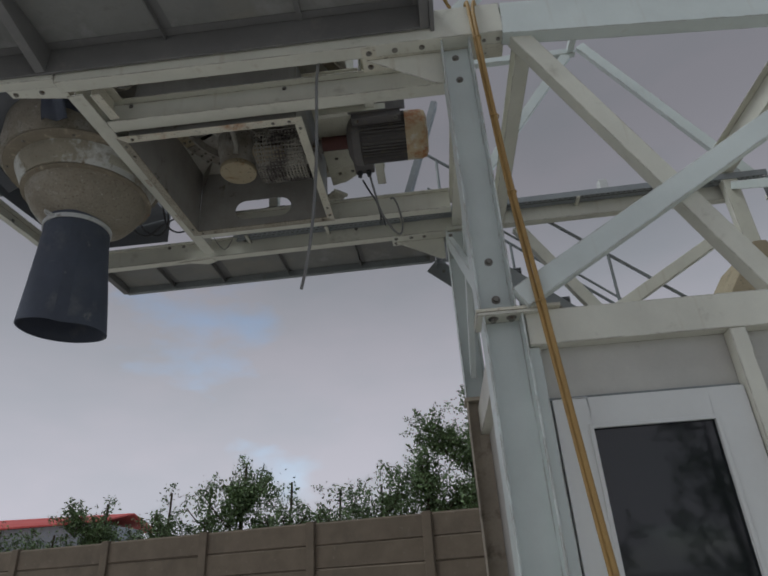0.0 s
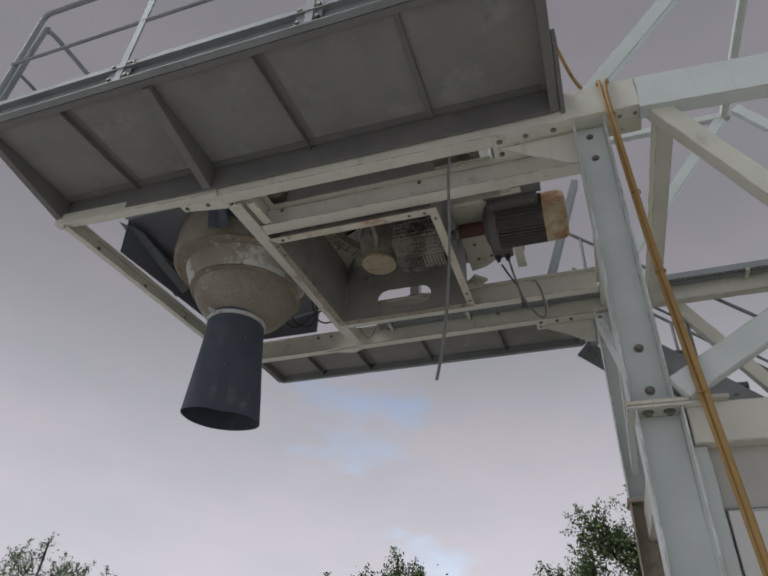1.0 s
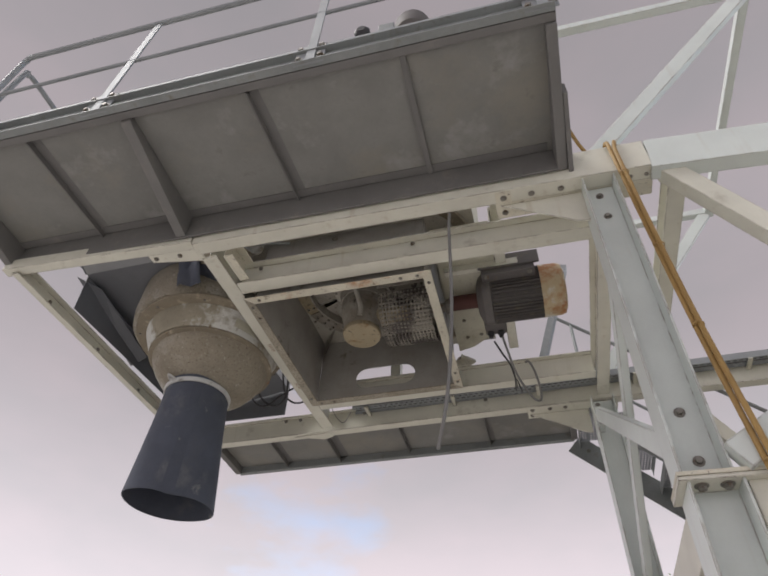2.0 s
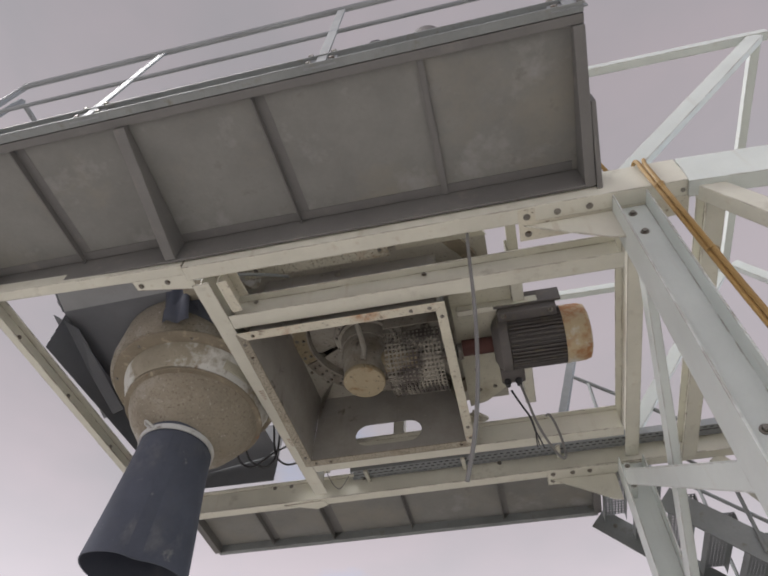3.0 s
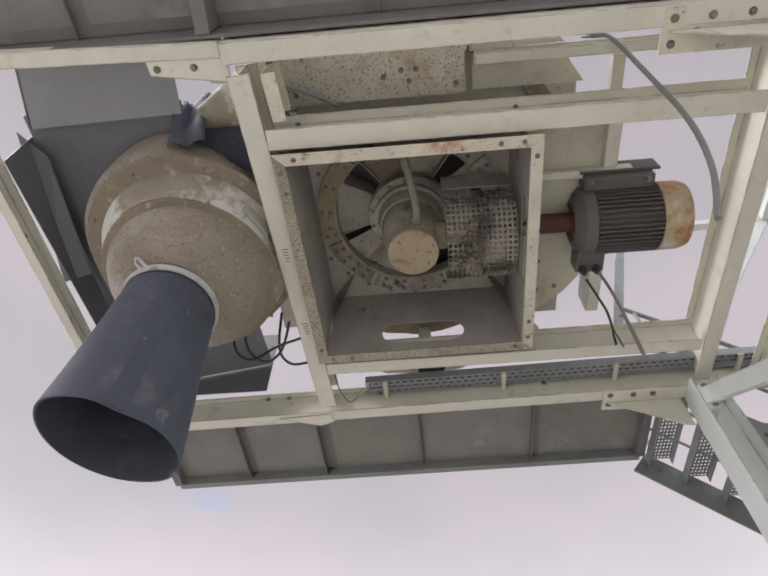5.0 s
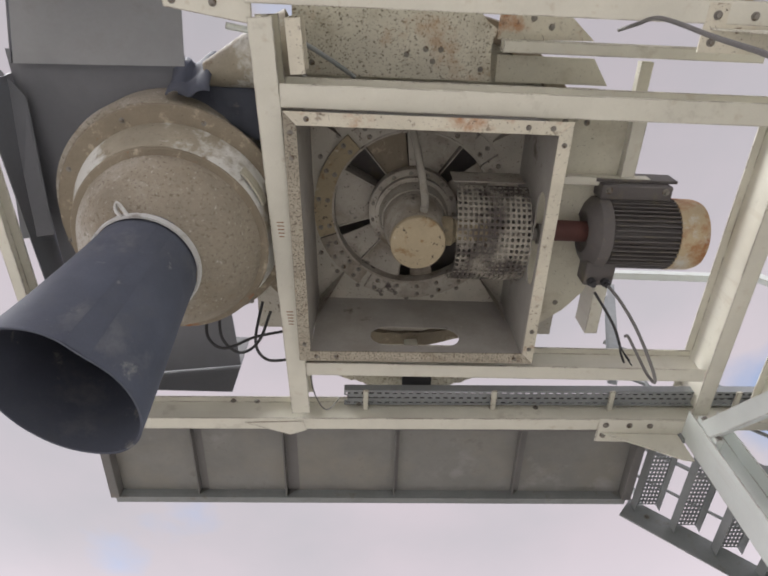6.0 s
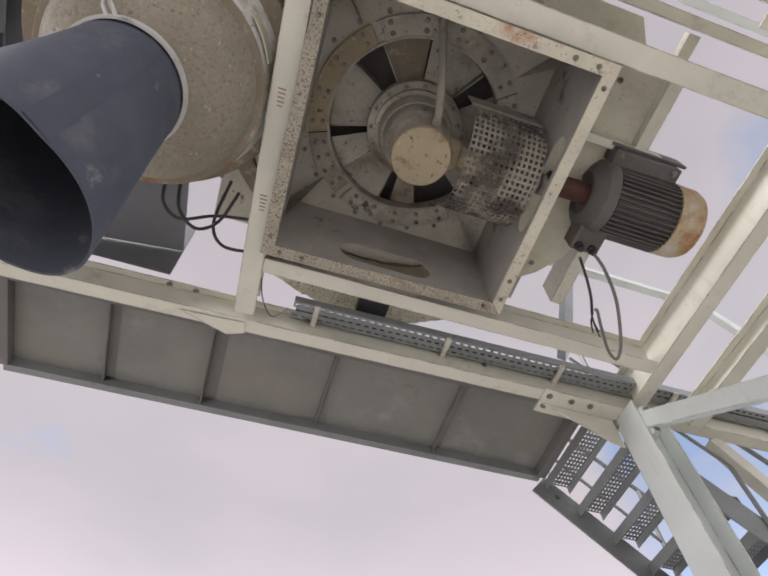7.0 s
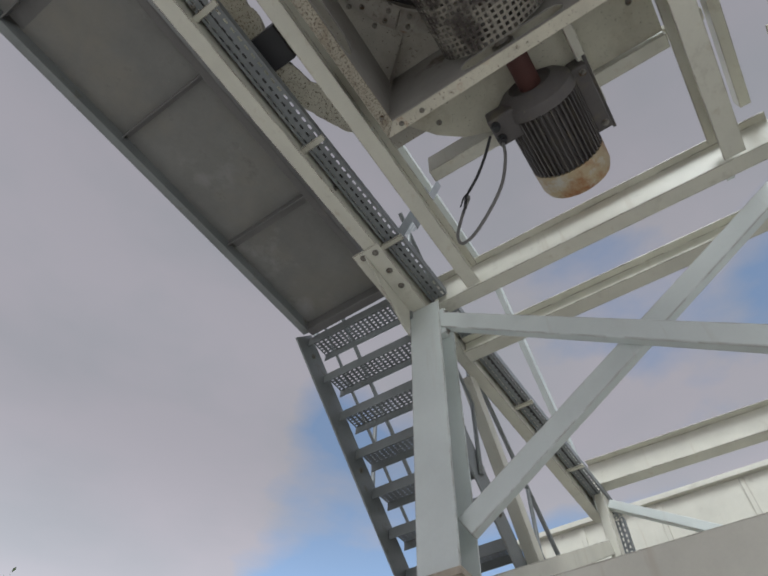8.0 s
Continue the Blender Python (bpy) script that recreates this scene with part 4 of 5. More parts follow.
# ---- stairs ----
def stairs():
    s = thing("staircase", "grey steel staircase with punched treads down from the walkway", "stairs")
    run, rise, n = 0.200, 0.176, 14
    for y, k0 in ((1.975, 0), (1.235, 2)):
        p0, p1 = (1.60 + run * k0, y, 4.615 - rise * k0), (1.60 + run * n, y, 4.615 - rise * n)
        st = part("stringer", sect(rect(0.012, 0.20), p0, p1), DULLZINC, s, bevel=0.002)
        bolts(st, [(1.72 + run * k, y - 0.006, 4.52 - rise * k) for k in range(k0, n - 1, 3)], (0, -1, 0), 0.012)
    for k in range(n - 1):
        x, z = 1.650 + run * k, 4.630 - rise * k
        hole = 0.48 if k < 3 else 0.3
        bm = bmesh.new()
        nx, ny, w0, w1 = 7, 20, 1.245, 1.963
        for i in range(nx):
            for j in range(ny):
                cx, cy = x + 0.175 * (i + 0.5) / nx, w0 + (w1 - w0) * (j + 0.5) / ny
                hx, hy = 0.0875 / nx, (w1 - w0) / ny / 2
                o = [bm.verts.new((cx + hx * a, cy + hy * b, z)) for a, b in ((-1, -1), (1, -1), (1, 1), (-1, 1))]
                q = [bm.verts.new((cx + hx * a * hole, cy + hy * b * hole, z)) for a, b in ((-1, -1), (1, -1), (1, 1), (-1, 1))]
                for e in range(4):
                    bm.faces.new((o[e], o[(e + 1) % 4], q[(e + 1) % 4], q[e]))
        bmesh.ops.remove_doubles(bm, verts=bm.verts, dist=0.0006)
        t = part("tread", bm, ZINC, s)
        t.modifiers.new("sheet", "SOLIDIFY").thickness = 0.003
        part("tread_edge", boxed((x - 0.004, w0, z - 0.075), (x, w1, z)), DULLZINC, s)
        part("tread_edge", boxed((x + 0.175, w0, z - 0.060), (x + 0.179, w1, z)), DULLZINC, s)
    for y in (2.0, 1.215):
        r = part("handrail", tube([(1.62, y, 5.58), (1.62 + run * n, y, 5.58 - rise * n)], 0.017, 8, steps=1), DULLZINC, s, smooth=True)
        part("handrail", tube([(1.62, y, 5.12), (1.62 + run * n, y, 5.12 - rise * n)], 0.012, 8, steps=1), DULLZINC, s, smooth=True)
        for k in (0.6, 4.4, 8.2, 12.4):
            part("rail_post", tube([(1.62 + run * k, y, 4.55 - rise * k), (1.62 + run * k, y, 5.58 - rise * k)], 0.015, 8, steps=1), DULLZINC, s, smooth=True)


stairs()


# ---- cable tray ----
def tray():
    t = thing("cable_tray", "galvanised slotted cable tray along the far beam", "cable tray")

    def run_of(length, m, name="tray"):
        bm = bmesh.new()
        pitch = 0.05
        n = int(length / pitch)
        for k in range(n):
            for row in range(3):
                w = 0.11 / 3
                x0, y0 = k * pitch + (0.025 if row % 2 else 0), row * w
                o = [bm.verts.new((x0 + a * pitch, y0 + b * w, 0)) for a, b in ((0, 0), (1, 0), (1, 1), (0, 1))]
                q = [bm.verts.new((x0 + a * pitch, y0 + b * w, 0)) for a, b in ((0.22, 0.35), (0.78, 0.35), (0.78, 0.65), (0.22, 0.65))]
                for e in range(4):
                    bm.faces.new((o[e], o[(e + 1) % 4], q[(e + 1) % 4], q[e]))
        box(bm, (0, -0.002, 0), (n * pitch, 0, 0.06))
        box(bm, (0, 0.11, 0), (n * pitch, 0.112, 0.06))
        bmesh.ops.transform(bm, matrix=m, verts=bm.verts)
        return part(name, bm, ZINC, t)
    t.rotation_euler = (0, 0, -0.024)
    run_of(5.2, pose(-0.42, 1.055, 4.68))
    run_of(1.7, pose(4.76, 1.05, 4.66, 0, 90, 0))
    run_of(1.3, pose(1.38, 0.98, 4.80, 0, -72, 0))
    for x in (-0.30, 0.52, 1.28, 2.1, 3.0, 3.9):
        part("tray_bracket", boxed((x, 1.04, 4.655), (x + 0.035, 1.20, 4.672)), CREAM, t, bevel=0.002)
    part("cable", tube([(-0.4, 1.11, 4.70), (1.0, 1.12, 4.705), (2.5, 1.10, 4.70), (4.72, 1.11, 4.70)], 0.022, 8), BLACKCABLE, t, smooth=True)


tray()


# ---- loose cables and hoses ----
def cable(name, pts, r, material, label, category="cable", segs=8):
    return tagged(part(name, tube(pts, r, segs), material, smooth=True), label, category)


cable("hanging_cable", [(0.91, -1.10, 4.74), (0.91, -1.14, 4.54), (0.905, -1.18, 4.30), (0.895, -1.15, 3.81), (0.87, -1.13, 3.40), (0.83, -1.09, 3.12), (0.775, -1.03, 2.93)], 0.0095, CABLE, "grey cable hanging loose from the main beam")
cable("motor_cable", [(1.10, 0.23, 4.62), (1.125, 0.25, 4.48), (1.17, 0.33, 4.30), (1.26, 0.51, 4.21), (1.32, 0.63, 4.25), (1.335, 0.66, 4.38), (1.31, 0.60, 4.52), (1.275, 0.54, 4.575), (1.25, 0.53, 4.56)], 0.009, CABLE, "grey cable looping below the motor")
cable("motor_cable", [(1.03, 0.27, 4.61), (1.08, 0.34, 4.53), (1.13, 0.42, 4.47), (1.15, 0.49, 4.40)], 0.008, BLACKCABLE, "black cable end with bare cores below the motor")
for k, (dx, dy) in enumerate(((0.0, 0.05), (0.02, 0.03), (-0.015, 0.04), (0.03, 0.05))):
    cable("cable_core", [(1.15, 0.49, 4.40), (1.155 + dx * 0.5, 0.50 + dy * 0.5, 4.37), (1.16 + dx, 0.50 + dy, 4.32 - 0.01 * k)], 0.004, BLACKCABLE, "bare core of the cut motor cable", segs=6)


def hose_pair():
    h = thing("yellow_hose", "pair of yellow hoses tied down beside the post", "hose")
    a = [(1.50, -1.62, 6.0), (1.62, -1.45, 5.55), (1.75, -1.22, 5.08), (1.84, -1.12, 4.90), (1.90, -1.16, 4.805), (1.918, -1.27, 4.785), (1.925, -1.282, 4.60), (1.940, -1.29, 4.0), (1.965, -1.29, 3.3), (2.00, -1.29, 2.70), (2.035, -1.29, 2.2), (2.085, -1.30, 1.4), (2.15, -1.33, 0.5), (2.25, -1.42, 0.03)]
    b = [(1.985, -1.10, 4.79), (1.985, -1.17, 4.80), (1.965, -1.27, 4.782), (1.950, -1.285, 4.70), (1.945, -1.30, 4.55), (1.955, -1.31, 4.0), (1.980, -1.31, 3.3), (2.02, -1.31, 2.70), (2.05, -1.31, 2.2), (2.10, -1.32, 1.4), (2.17, -1.35, 0.5), (2.29, -1.44, 0.03)]
    part("hose", tube(a, 0.012, 10), HOSE, h, smooth=True)
    part("hose", tube(b, 0.012, 10), HOSE, h, smooth=True)
    for x, z in ((1.936, 4.42), (1.955, 3.78), (1.972, 3.25), (2.012, 2.60)):
        part("cable_tie", lathe([(0.022, -0.004), (0.026, -0.004), (0.026, 0.004), (0.022, 0.004)], 12, m=pose(x + 0.005, -1.30, z, 0, 4, 0), closed=True), HOSE, h)


hose_pair()


# ---- cabin under the truss ----
def cabin():
    c = thing("cabin", "cream steel cabin with recessed panels and a glazed white door", "cabin")
    part("top_beam", boxed((1.945, -1.215, 2.412), (6.6, -1.12, 2.594)), CREAM, c, bevel=0.004)
    part("top_beam", boxed((1.83, -1.02, 2.50), (1.95, 1.29, 2.72)), CREAM, c, bevel=0.004)
    part("top_beam", boxed((1.96, 1.18, 2.45), (6.6, 1.29, 2.60)), CREAM, c, bevel=0.004)
    part("roof_sheet", boxed((1.96, -1.11, 2.55), (6.6, 1.17, 2.58)), PANEL, c)
    part("wall_panel", boxed((1.938, -1.135, 0.0), (6.6, -1.105, 2.411)), PANEL, c)
    part("wall_panel", boxed((1.90, -1.0, 0.0), (1.92, 1.18, 2.5)), PANEL, c)
    part("wall_panel", boxed((1.96, 1.20, 0.0), (6.6, 1.22, 2.45)), PANEL, c)
    part("wall_panel", boxed((6.56, -1.10, 0.0), (6.6, 1.19, 2.5)), PANEL, c)
    for x in (2.885, 4.15, 5.45):
        part("mullion", boxed((x, -1.215, 0.0), (x + 0.075, -1.137, 2.410)), CREAM, c, bevel=0.004)
    part("corner_strip", boxed((1.938, -1.185, 0.0), (1.995, -1.137, 2.410)), PALE, c, bevel=0.003)
    part("panel_trim", boxed((1.998, -1.150, 2.147), (2.883, -1.138, 2.160)), DULLZINC, c)
    d = part("door_leaf", bm_frame(2.006, 2.88, 0.08, 2.142, 2.163, 2.712, 0.95, 1.998, -1.185, -1.138), UPVC, c, "white framed glazed door", bevel=0.004)
    part("glazing_bead", bm_frame(2.148, 2.727, 0.935, 2.013, 2.165, 2.710, 0.952, 1.996, -1.192, -1.184), UPVC, d, bevel=0.002)
    part("pane", boxed((2.163, -1.165, 0.95), (2.712, -1.155, 1.998)), GLASS, d, "dark reflecting glass pane")
    part("handle", tube([(2.80, -1.185, 1.05), (2.80, -1.225, 1.05), (2.70, -1.23, 1.05)], 0.010, 8), ZINC, d, smooth=True)
    part("lock_plate", boxed((2.785, -1.190, 0.98), (2.815, -1.1855, 1.14)), ZINC, d)


def bm_frame(x0, x1, z0, z1, a0, a1, b0, b1, y0, y1):
    """A leaf with one rectangular light cut through it."""
    bm = bmesh.new()
    for p, q in (((x0, z0), (a0, z1)), ((a1, z0), (x1, z1)), ((a0, b1), (a1, z1)), ((a0, z0), (a1, b0))):
        box(bm, (p[0], y0, p[1]), (q[0], y1, q[1]))
    bmesh.ops.remove_doubles(bm, verts=bm.verts, dist=0.0005)
    return bm


cabin()

hopper = thing("feed_hopper", "tan painted steel hopper wall with welded seams", "hopper")
part("hopper_wall", boxed((5.6, -1.5, 2.62), (5.64, 2.2, 5.18)), CREAM, hopper, bevel=0.004)
part("hopper_wall", boxed((5.64, 2.17, 2.62), (8.0, 2.2, 5.18)), CREAM, hopper)
part("hopper_wall", boxed((5.64, -1.5, 2.62), (8.0, -1.47, 5.18)), CREAM, hopper)
for y in (-0.9, -0.1, 0.7, 1.5):
    part("seam", boxed((5.588, y, 2.62), (5.6, y + 0.05, 5.16)), CREAM, hopper)
part("hopper_rim", boxed((5.55, -1.55, 5.18), (5.66, 2.25, 5.24)), CREAM, hopper, bevel=0.006)
for x, y in ((5.66, -1.44), (7.8, -1.44), (5.66, 2.1), (7.8, 2.1)):
    part("hopper_leg", boxed((x, y, 0), (x + 0.12, y + 0.07, 2.62)), CREAM, hopper)


# ---- concrete fence, trees, far building ----
def fence():
    f = thing("concrete_fence", "brown-grey precast concrete panel fence with slotted posts", "fence")
    d = Vector((8.1, -1.5, 0)).normalized()
    nrm = Vector((-d.y, d.x, 0))
    o = Vector((-0.75, 6.6, 0))
    rng = random.Random(4)
    bay = 1.98
    for k in range(-9, 8):
        p = o + d * bay * k
        bm = bmesh.new()
        sect(rect(0.16, 0.15), p, p + Vector((0, 0, 2.46)), up=d, bm=bm)
        part("fence_post", bm, CONCRETE, f, bevel=0.012)
        for r in range(7):
            a, b = p + d * 0.05, p + d * (bay - 0.05)
            z = 0.35 * r + 0.16
            off = nrm * rng.uniform(-0.008, 0.008)
            part("fence_panel", sect([(-0.012, -0.182), (0.012, -0.182), (0.014, -0.166), (0.034, -0.160), (0.034, 0.155), (0.020, 0.166), (0.012, 0.180), (-0.012, 0.180), (-0.020, 0.166), (-0.034, 0.155), (-0.034, -0.160), (-0.014, -0.166)], a + off + Vector((0, 0, z)), b + off + Vector((0, 0, z + rng.uniform(-0.008, 0.008)))), CONCRETE, f)


fence()


def tree(x, y, h, spread, seed, dense=1.0, leaf=0.075):
    """A many-stemmed garden tree: limbs, then upright leafy shoots that leave gaps at the outline."""
    rng = random.Random(seed)
    t = thing("tree", "leafy green garden tree" + (" behind the concrete fence" if y > 0 else " added unseen across the yard"), "tree", "trees round the yard", at=(x, y, 0))
    bm = bmesh.new()
    r0 = 0.03 + h * 0.008
    for a, b, r in ((0.0, 0.35, r0), (0.35, 0.65, r0 * 0.7), (0.65, 0.9, r0 * 0.4)):
        tube([(0.04 * math.sin(9 * q), 0.03 * math.cos(7 * q), h * q - 0.03) for q in (a, (a + b) / 2, b)], r, 8, bm, steps=3)
    nodes = []
    for k in range(26):
        a, z0 = rng.uniform(0, 6.283), h * rng.uniform(0.12, 0.72)
        ln = spread * rng.uniform(0.45, 1.0) * (1.15 - 0.7 * z0 / h)
        e = Vector((math.cos(a) * ln, math.sin(a) * ln, min(h * 0.86, z0 + ln * rng.uniform(0.25, 0.9))))
        mid = Vector((e.x * 0.5, e.y * 0.5, z0 + (e.z - z0) * 0.35))
        tube([(0, 0, z0), tuple(mid), tuple(e)], 0.014, 5, bm, steps=3)
        nodes += [mid * 0.5 + Vector((0, 0, z0 * 0.5)), mid, mid.lerp(e, 0.5), e, e]
    for q in (0.55, 0.7, 0.82, 0.88):
        nodes.append(Vector((0, 0, h * q)))
    cr = bmesh.new()

    def one_leaf(p, size):
        q = Euler((rng.uniform(-1.2, 1.2), rng.uniform(-1.2, 1.2), rng.uniform(0, 6.28))).to_matrix()
        vs = [cr.verts.new(p + q @ Vector(w)) for w in ((-size * 0.5, 0, 0), (0, -size * 0.27, size * 0.08), (size * 0.55, 0, 0), (0, size * 0.27, size * 0.08))]
        cr.faces.new(vs)
    for k in range(int(210 * dense)):
        c = nodes[rng.randrange(len(nodes))]
        out = Vector((c.x, c.y, 0)) * 0.35 / max(spread, 0.1)
        d = Vector((rng.gauss(0, 0.45), rng.gauss(0, 0.45), rng.uniform(0.35, 1.1))) + out
        if rng.random() < 0.3:
            d.z = rng.uniform(-0.4, 0.3)
        d.normalize()
        ln = rng.uniform(0.25, 0.75) * (0.55 + 0.25 * spread)
        ln = min(ln, max(0.12, h * 1.03 - c.z))
        tip = c + d * ln
        tube([tuple(c), tuple(tip)], 0.005, 4, bm, steps=1)
        for m in range(int(46 * (0.6 + ln))):
            u = rng.random() ** 0.8
            w = 0.13 * (1.15 - u)
            one_leaf(c.lerp(tip, u) + Vector((rng.gauss(0, w), rng.gauss(0, w), rng.gauss(0, w))), leaf * rng.uniform(0.6, 1.3) * (1.1 - 0.35 * u))
    part("trunk", bm, BARK, t, smooth=True)
    part("crown", cr, LEAF, t)


for args in ((3.6, 9.0, 6.3, 1.9, 1, 2.2), (2.2, 9.0, 5.6, 1.6, 2, 3.2), (1.2, 9.2, 4.5, 1.1, 20, 1.8), (0.2, 9.0, 3.75, 1.0, 3, 0.9), (-0.7, 9.2, 3.75, 0.9, 4, 0.8), (-1.7, 9.0, 3.95, 1.0, 21, 1.0), (-2.7, 9.0, 4.45, 1.15, 5, 1.6),
             (-3.6, 9.4, 4.1, 0.8, 22, 0.8), (-4.4, 9.2, 3.95, 0.8, 6, 0.7), (-5.7, 9.0, 3.75, 1.0, 7, 2.6), (-8.4, 9.5, 3.4, 1.0, 8), (-12.8, 9.5, 5.2, 1.6, 9, 1.8), (-10.4, 9.5, 4.0, 1.2, 10, 1.8), (5.8, 9.8, 5.6, 1.7, 11, 1.6), (-7.0, 9.3, 3.2, 0.9, 12),
             # unseen row, added only to give the door pane dark reflections
             (-6.0, -15.0, 6.5, 2.2, 13), (-1.0, -16.5, 7.0, 2.4, 14), (4.0, -15.0, 6.2, 2.2, 15), (9.0, -16.0, 7.2, 2.5, 16), (14.0, -14.0, 6.5, 2.3, 17)):
    tree(*args)


def far_house():
    h = thing("building", "long low building with a red sheet roof beyond the fence", "building")
    part("wall", boxed((-60, 45.4, 0), (-26, 53, 7.45)), RENDERED, h)
    bm = plate([(-61, 44.6, 7.4), (-25.5, 44.6, 7.4), (-25.5, 50, 8.5), (-61, 50, 9.1)], (0, 0, 0.12))
    plate([(-61, 55, 7.4), (-25.5, 55, 7.4), (-25.5, 50, 8.5), (-61, 50, 9.1)], (0, 0, 0.12), bm)
    part("roof", bm, REDROOF, h, "red sheet roof")
    for x in range(-56, -28, 4):
        part("window", boxed((x, 45.35, 3.2), (x + 1.8, 45.42, 5.2)), GLASS, h)


far_house()


# ---- smaller pieces round the frame ----
part("service_rail", sect(channel(0.06, 0.09), (0.40, -0.955, 4.98), (1.79, -0.955, 4.98)), CREAM, frame_, bevel=0.002)
part("cross_tie", boxed((1.155, -0.935, 4.965), (1.222, -0.60, 5.02)), SPECK, frame_, bevel=0.003)
part("stiffener", sect(channel(0.07, 0.18), (-0.68, -1.10, 4.62), (-0.66, -0.86, 4.62)), RUSTY, frame_, bevel=0.002)
part("stay_pipe", tube([(-0.99, -1.04, 4.76), (-0.85, -1.02, 4.76)], 0.017, 10, steps=1), PALE, frame_, "pale stub pipe with open end", smooth=True)
part("stay_pipe", tube([(-0.70, -1.0, 4.76), (-0.62, -0.97, 4.80), (-0.48, -0.88, 4.88), (-0.37, -0.80, 4.94)], 0.012, 10), DULLZINC, frame_, "grey bent pipe", smooth=True)
bolts(frame_, [(x, -0.779, 4.72) for x in (-0.57, 0.59)], (0, -1, 0), 0.011)
bolts(frame_, [(x, 1.168, 4.68) for x in (-1.10, -0.95, -0.30, 0.85)], (0, -1, 0), 0.012)
bolts(frame_, [(-2.29 + 0.14 * (y + 1.27) / 2.56 + 0.009, y, 4.60) for y in (-0.9, -0.3, 0.3, 0.9)], (1, -0.11, 0), 0.011)

link = thing("connecting_pipe", "pale dusty pipe with a torn black rubber sleeve at the funnel", "pipe")
tilt = Vector((0.36, -0.11, 0.02)).to_track_quat("Z", "Y").to_matrix().to_4x4()
pipe_at = Matrix.Translation((-1.16, -0.775, 5.0)) @ tilt
part("pipe", lathe([(0.055, 0.0), (0.065, 0.0), (0.17, 0.34), (0.20, 0.50), (0.19, 0.50), (0.16, 0.34)], 40, m=pipe_at, closed=True), BAND, link, "tapered pipe with worn paint", smooth=True)
bm = bmesh.new()
rows = []
for k in range(13):
    u = k / 12
    low = Vector((-1.32, -0.70, 4.77)).lerp(Vector((-1.10, -0.74, 4.72)), u)
    top = Vector((-1.37, -0.80, 5.19)).lerp(Vector((-1.15, -0.84, 5.19)), u)
    fold = Vector((0.02, -0.03, -0.02)) * math.sin(u * 9.0)
    rows.append([bm.verts.new(low.lerp(top, q / 8) + fold * (0.3 + 0.7 * (q / 8)) + 0.02 * noise.noise_vector(low.lerp(top, q / 8) * 12.0)) for q in range(9)])
for a, b in zip(rows, rows[1:]):
    for q in range(8):
        bm.faces.new((a[q], a[q + 1], b[q + 1], b[q]))
torn = part("rubber_sleeve", bm, RUBBER, link, "crumpled torn black rubber sleeve", smooth=True)
torn.modifiers.new("sheet", "SOLIDIFY").thickness = 0.006
bm = bmesh.new()
rows = []
for k in range(25):
    u = k / 24
    top, low = Vector((-1.34 + 0.50 * u, -0.76 + 0.01 * u, 5.03)), Vector((-1.30 + 0.46 * u, -0.61 + 0.15 * u, 4.86))
    rows.append([bm.verts.new(top.lerp(low, q) + 0.035 * noise.noise_vector(top.lerp(low, q) * 11.0)) for q in (0, 0.25, 0.5, 0.75, 1)])
for a, b in zip(rows, rows[1:]):
    for q in range(4):
        bm.faces.new((a[q], a[q + 1], b[q + 1], b[q]))
flap = part("rubber_flap", bm, RUBBER, link, "ragged black rubber flap", smooth=True)
flap.modifiers.new("sheet", "SOLIDIFY").thickness = 0.006
for k, pts in enumerate(([(-1.13, 0.50, 4.66), (-1.10, 0.62, 4.56), (-1.0, 0.70, 4.54), (-0.90, 0.66, 4.60), (-0.84, 0.52, 4.72)],
                         [(-1.20, 0.50, 4.68), (-1.18, 0.60, 4.55), (-1.08, 0.66, 4.52), (-0.92, 0.64, 4.62), (-0.72, 0.66, 4.74)],
                         [(-0.90, 0.50, 4.80), (-0.93, 0.70, 4.66), (-0.86, 0.80, 4.62), (-0.72, 0.82, 4.66)])):
    cable("pressure_hose", pts, 0.009, BLACKCABLE, "thin black pressure hose under the funnel", "hose")
cable("thin_wire", [(-0.62, 1.0, 4.80), (-0.58, 1.08, 4.66), (-0.50, 1.14, 4.58), (-0.42, 1.12, 4.68)], 0.004, CABLE, "thin loose wire at the end of the cable tray", "wire", 6)


def deck_gear():
    c = thing("control_box", "small galvanised switch box with a black knob on the walkway", "switch box", at=(0.30, -2.02, 4.814))
    part("box_body", boxed((-0.16, -0.06, 0), (-0.02, 0.06, 0.42)), ZINC, c, bevel=0.006)
    part("side_sheet", boxed((0.02, -0.05, 0), (0.32, -0.044, 0.46)), ZINC, c)
    part("knob", lathe([(0, 0), (0.05, 0.0), (0.05, 0.05), (0.03, 0.07), (0, 0.07)], 20, m=pose(0.26, -0.05, 0.40, 90, 0, 0)), BLACKCABLE, c, smooth=True)
    m = thing("gear_motor", "dark upright gear motor standing on the walkway", "motor", at=(0.86, -2.02, 4.814))
    part("housing", lathe([(0, 0), (0.10, 0), (0.10, 0.36), (0.115, 0.38), (0.115, 0.52), (0.09, 0.56), (0, 0.56)], 28), MOTOR, m, smooth=True)
    part("mount_post", boxed((-0.22, -0.03, 0), (-0.12, 0.03, 0.62)), DULLZINC, m, bevel=0.004)


deck_gear()

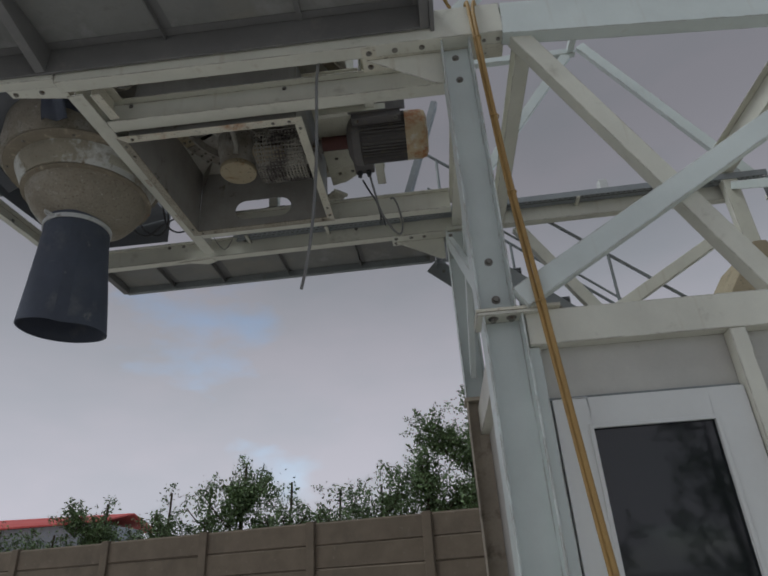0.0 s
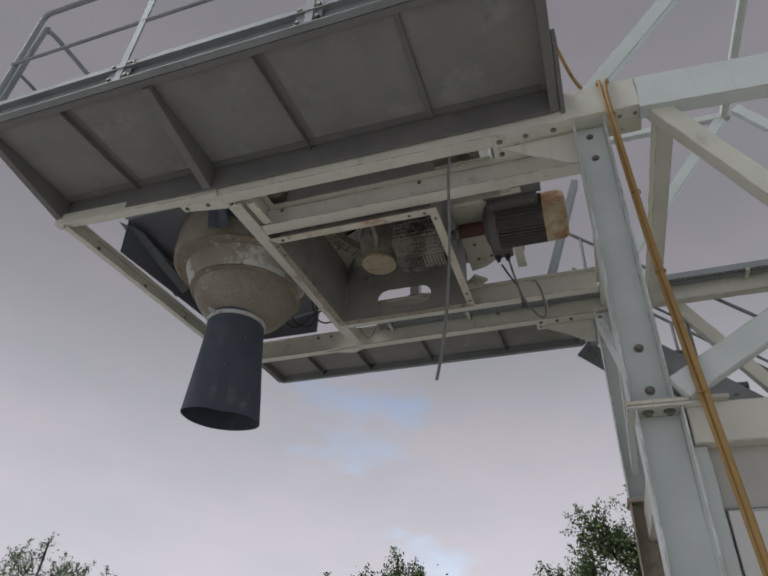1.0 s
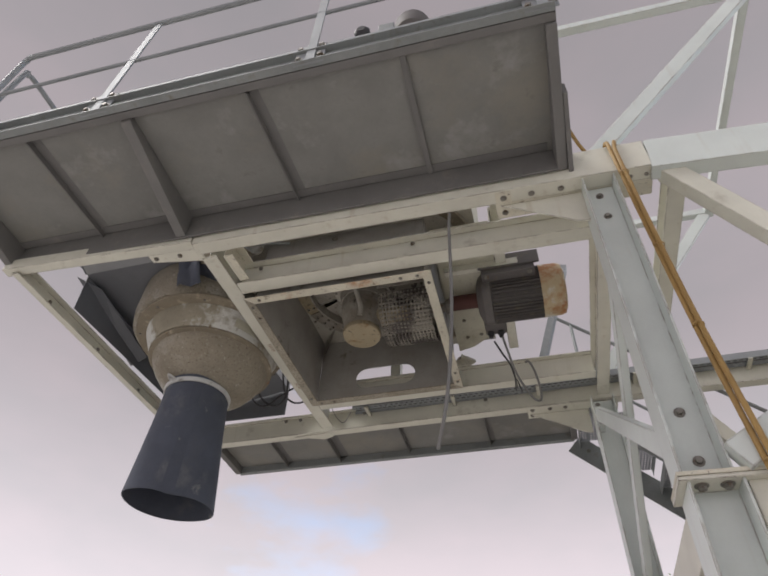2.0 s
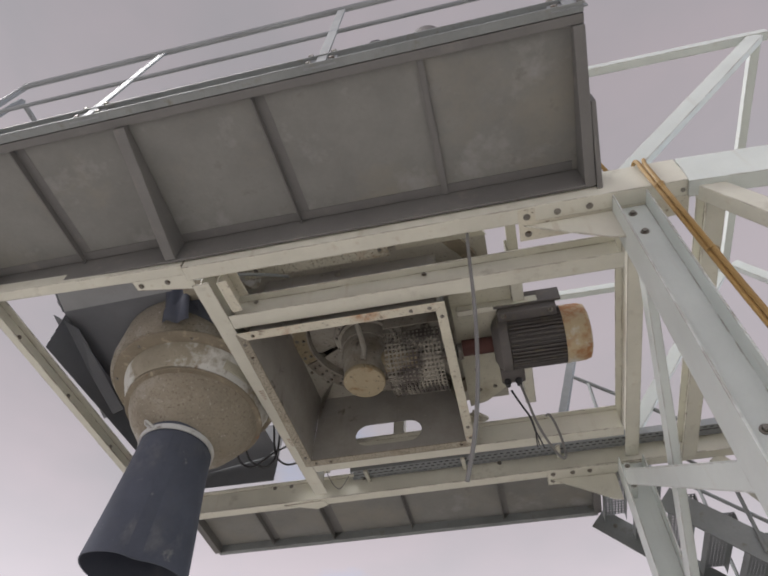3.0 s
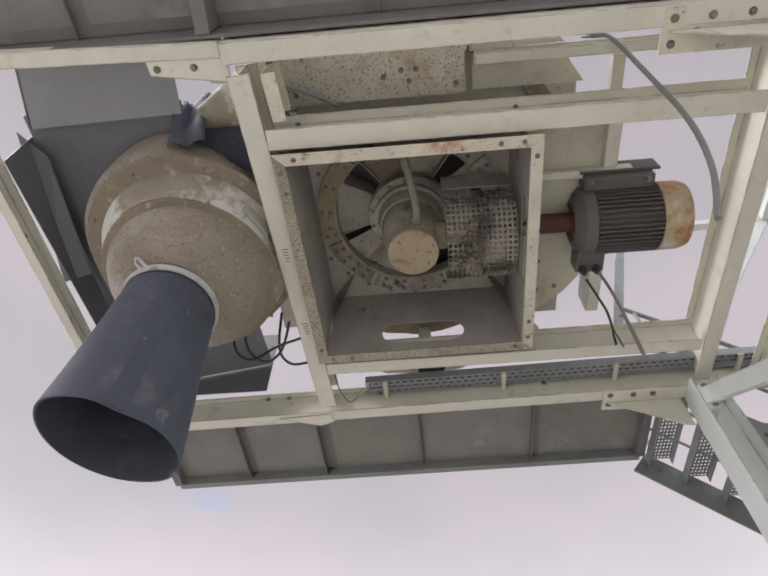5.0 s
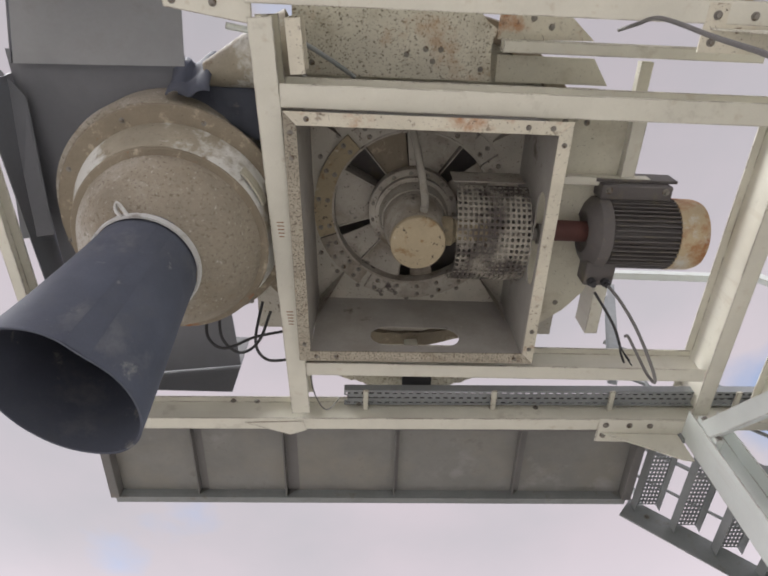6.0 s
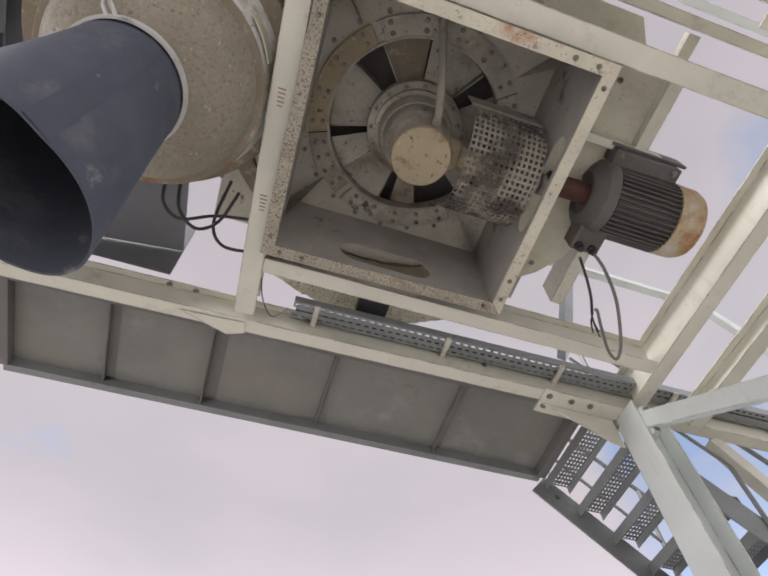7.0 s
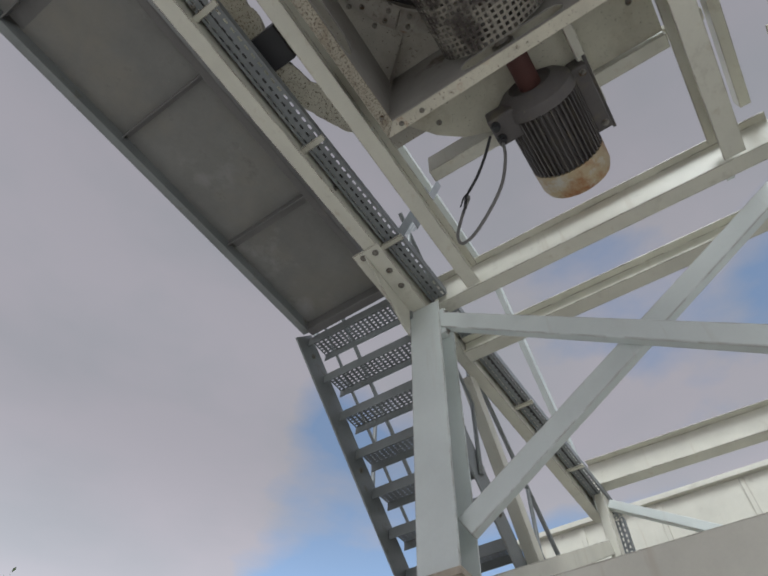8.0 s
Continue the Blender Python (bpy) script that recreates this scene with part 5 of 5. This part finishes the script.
hood_box = tagged(part("roof_hood", plate([(3.25, 0.1, 2.583), (4.35, 0.1, 2.583), (4.14, 0.1, 3.32), (4.03, 0.1, 3.55), (3.94, 0.1, 3.55)], (0, 0.6, 0)), OCHRE, bevel=0.006),
                  "tan sheet-metal hood standing on the cabin roof", "hood")
lamp_box = tagged(part("junction_box", boxed((3.30, 1.06, 4.742), (3.38, 1.16, 4.90)), UPVC, bevel=0.006), "small white junction box on the cable tray", "junction box")

cover = part("cover_plate", plate([(0.38, -1.19, 5.025), (0.74, -1.15, 5.025), (0.90, -1.02, 5.025), (0.38, -1.01, 5.025)], (0, 0, 0.008)), RUSTY, frame_, "rust-spotted cover plate")
bolts(cover, [(0.56, -1.12, 5.025), (0.66, -1.08, 5.025)], (0, 0, -1), 0.011)
lump = arc_plate(0.99, 1.15, 44, 128, 4.85, 0.022, n=110)
for v in lump.verts:
    inner = math.hypot(v.co.x - CX, v.co.y - CY) < 1.07
    v.co += (0.045 if inner else 0.010) * noise.noise_vector(v.co * 9) + 0.010 * noise.noise_vector(v.co * 31)
crust = thing("crusted_rim", "curved rim plate crusted with pale dust and a black clamp", "rim plate")
part("crusted_flange", lump, MOTTLED, crust)
part("clamp_block", boxed((-0.02, 0.93, 4.79), (0.17, 1.10, 4.90)), BLACKCABLE, crust, "black clamp block", bevel=0.006)
part("hanger", boxed((0.0, 0.95, 4.88), (0.09, 1.05, 5.14)), CREAM, crust)
end_gusset = part("gusset_plate", plate([(-1.23, -1.20, 4.566), (-1.22, -1.125, 4.566), (-0.83, -1.065, 4.566), (-0.83, -1.20, 4.566)], (0, 0, 0.009)), CREAM, frame_)
bolts(end_gusset, [(-1.18, -1.155, 4.566), (-1.0, -1.15, 4.566)], (0, 0, -1), 0.012)

# rust-brown scratch tallies on the underside of the cross beam
for y0 in (-0.12, 0.42):
    x0 = -0.728 + 0.0622 * (y0 + 0.02)
    for k in range(5):
        part("scratch_mark", boxed((x0 - 0.022 + 0.003 * k, y0 + 0.020 * k, 4.5503), (x0 + 0.016 + 0.002 * (k % 2), y0 + 0.020 * k + 0.006, 4.5518)), RUSTMARK, frame_)
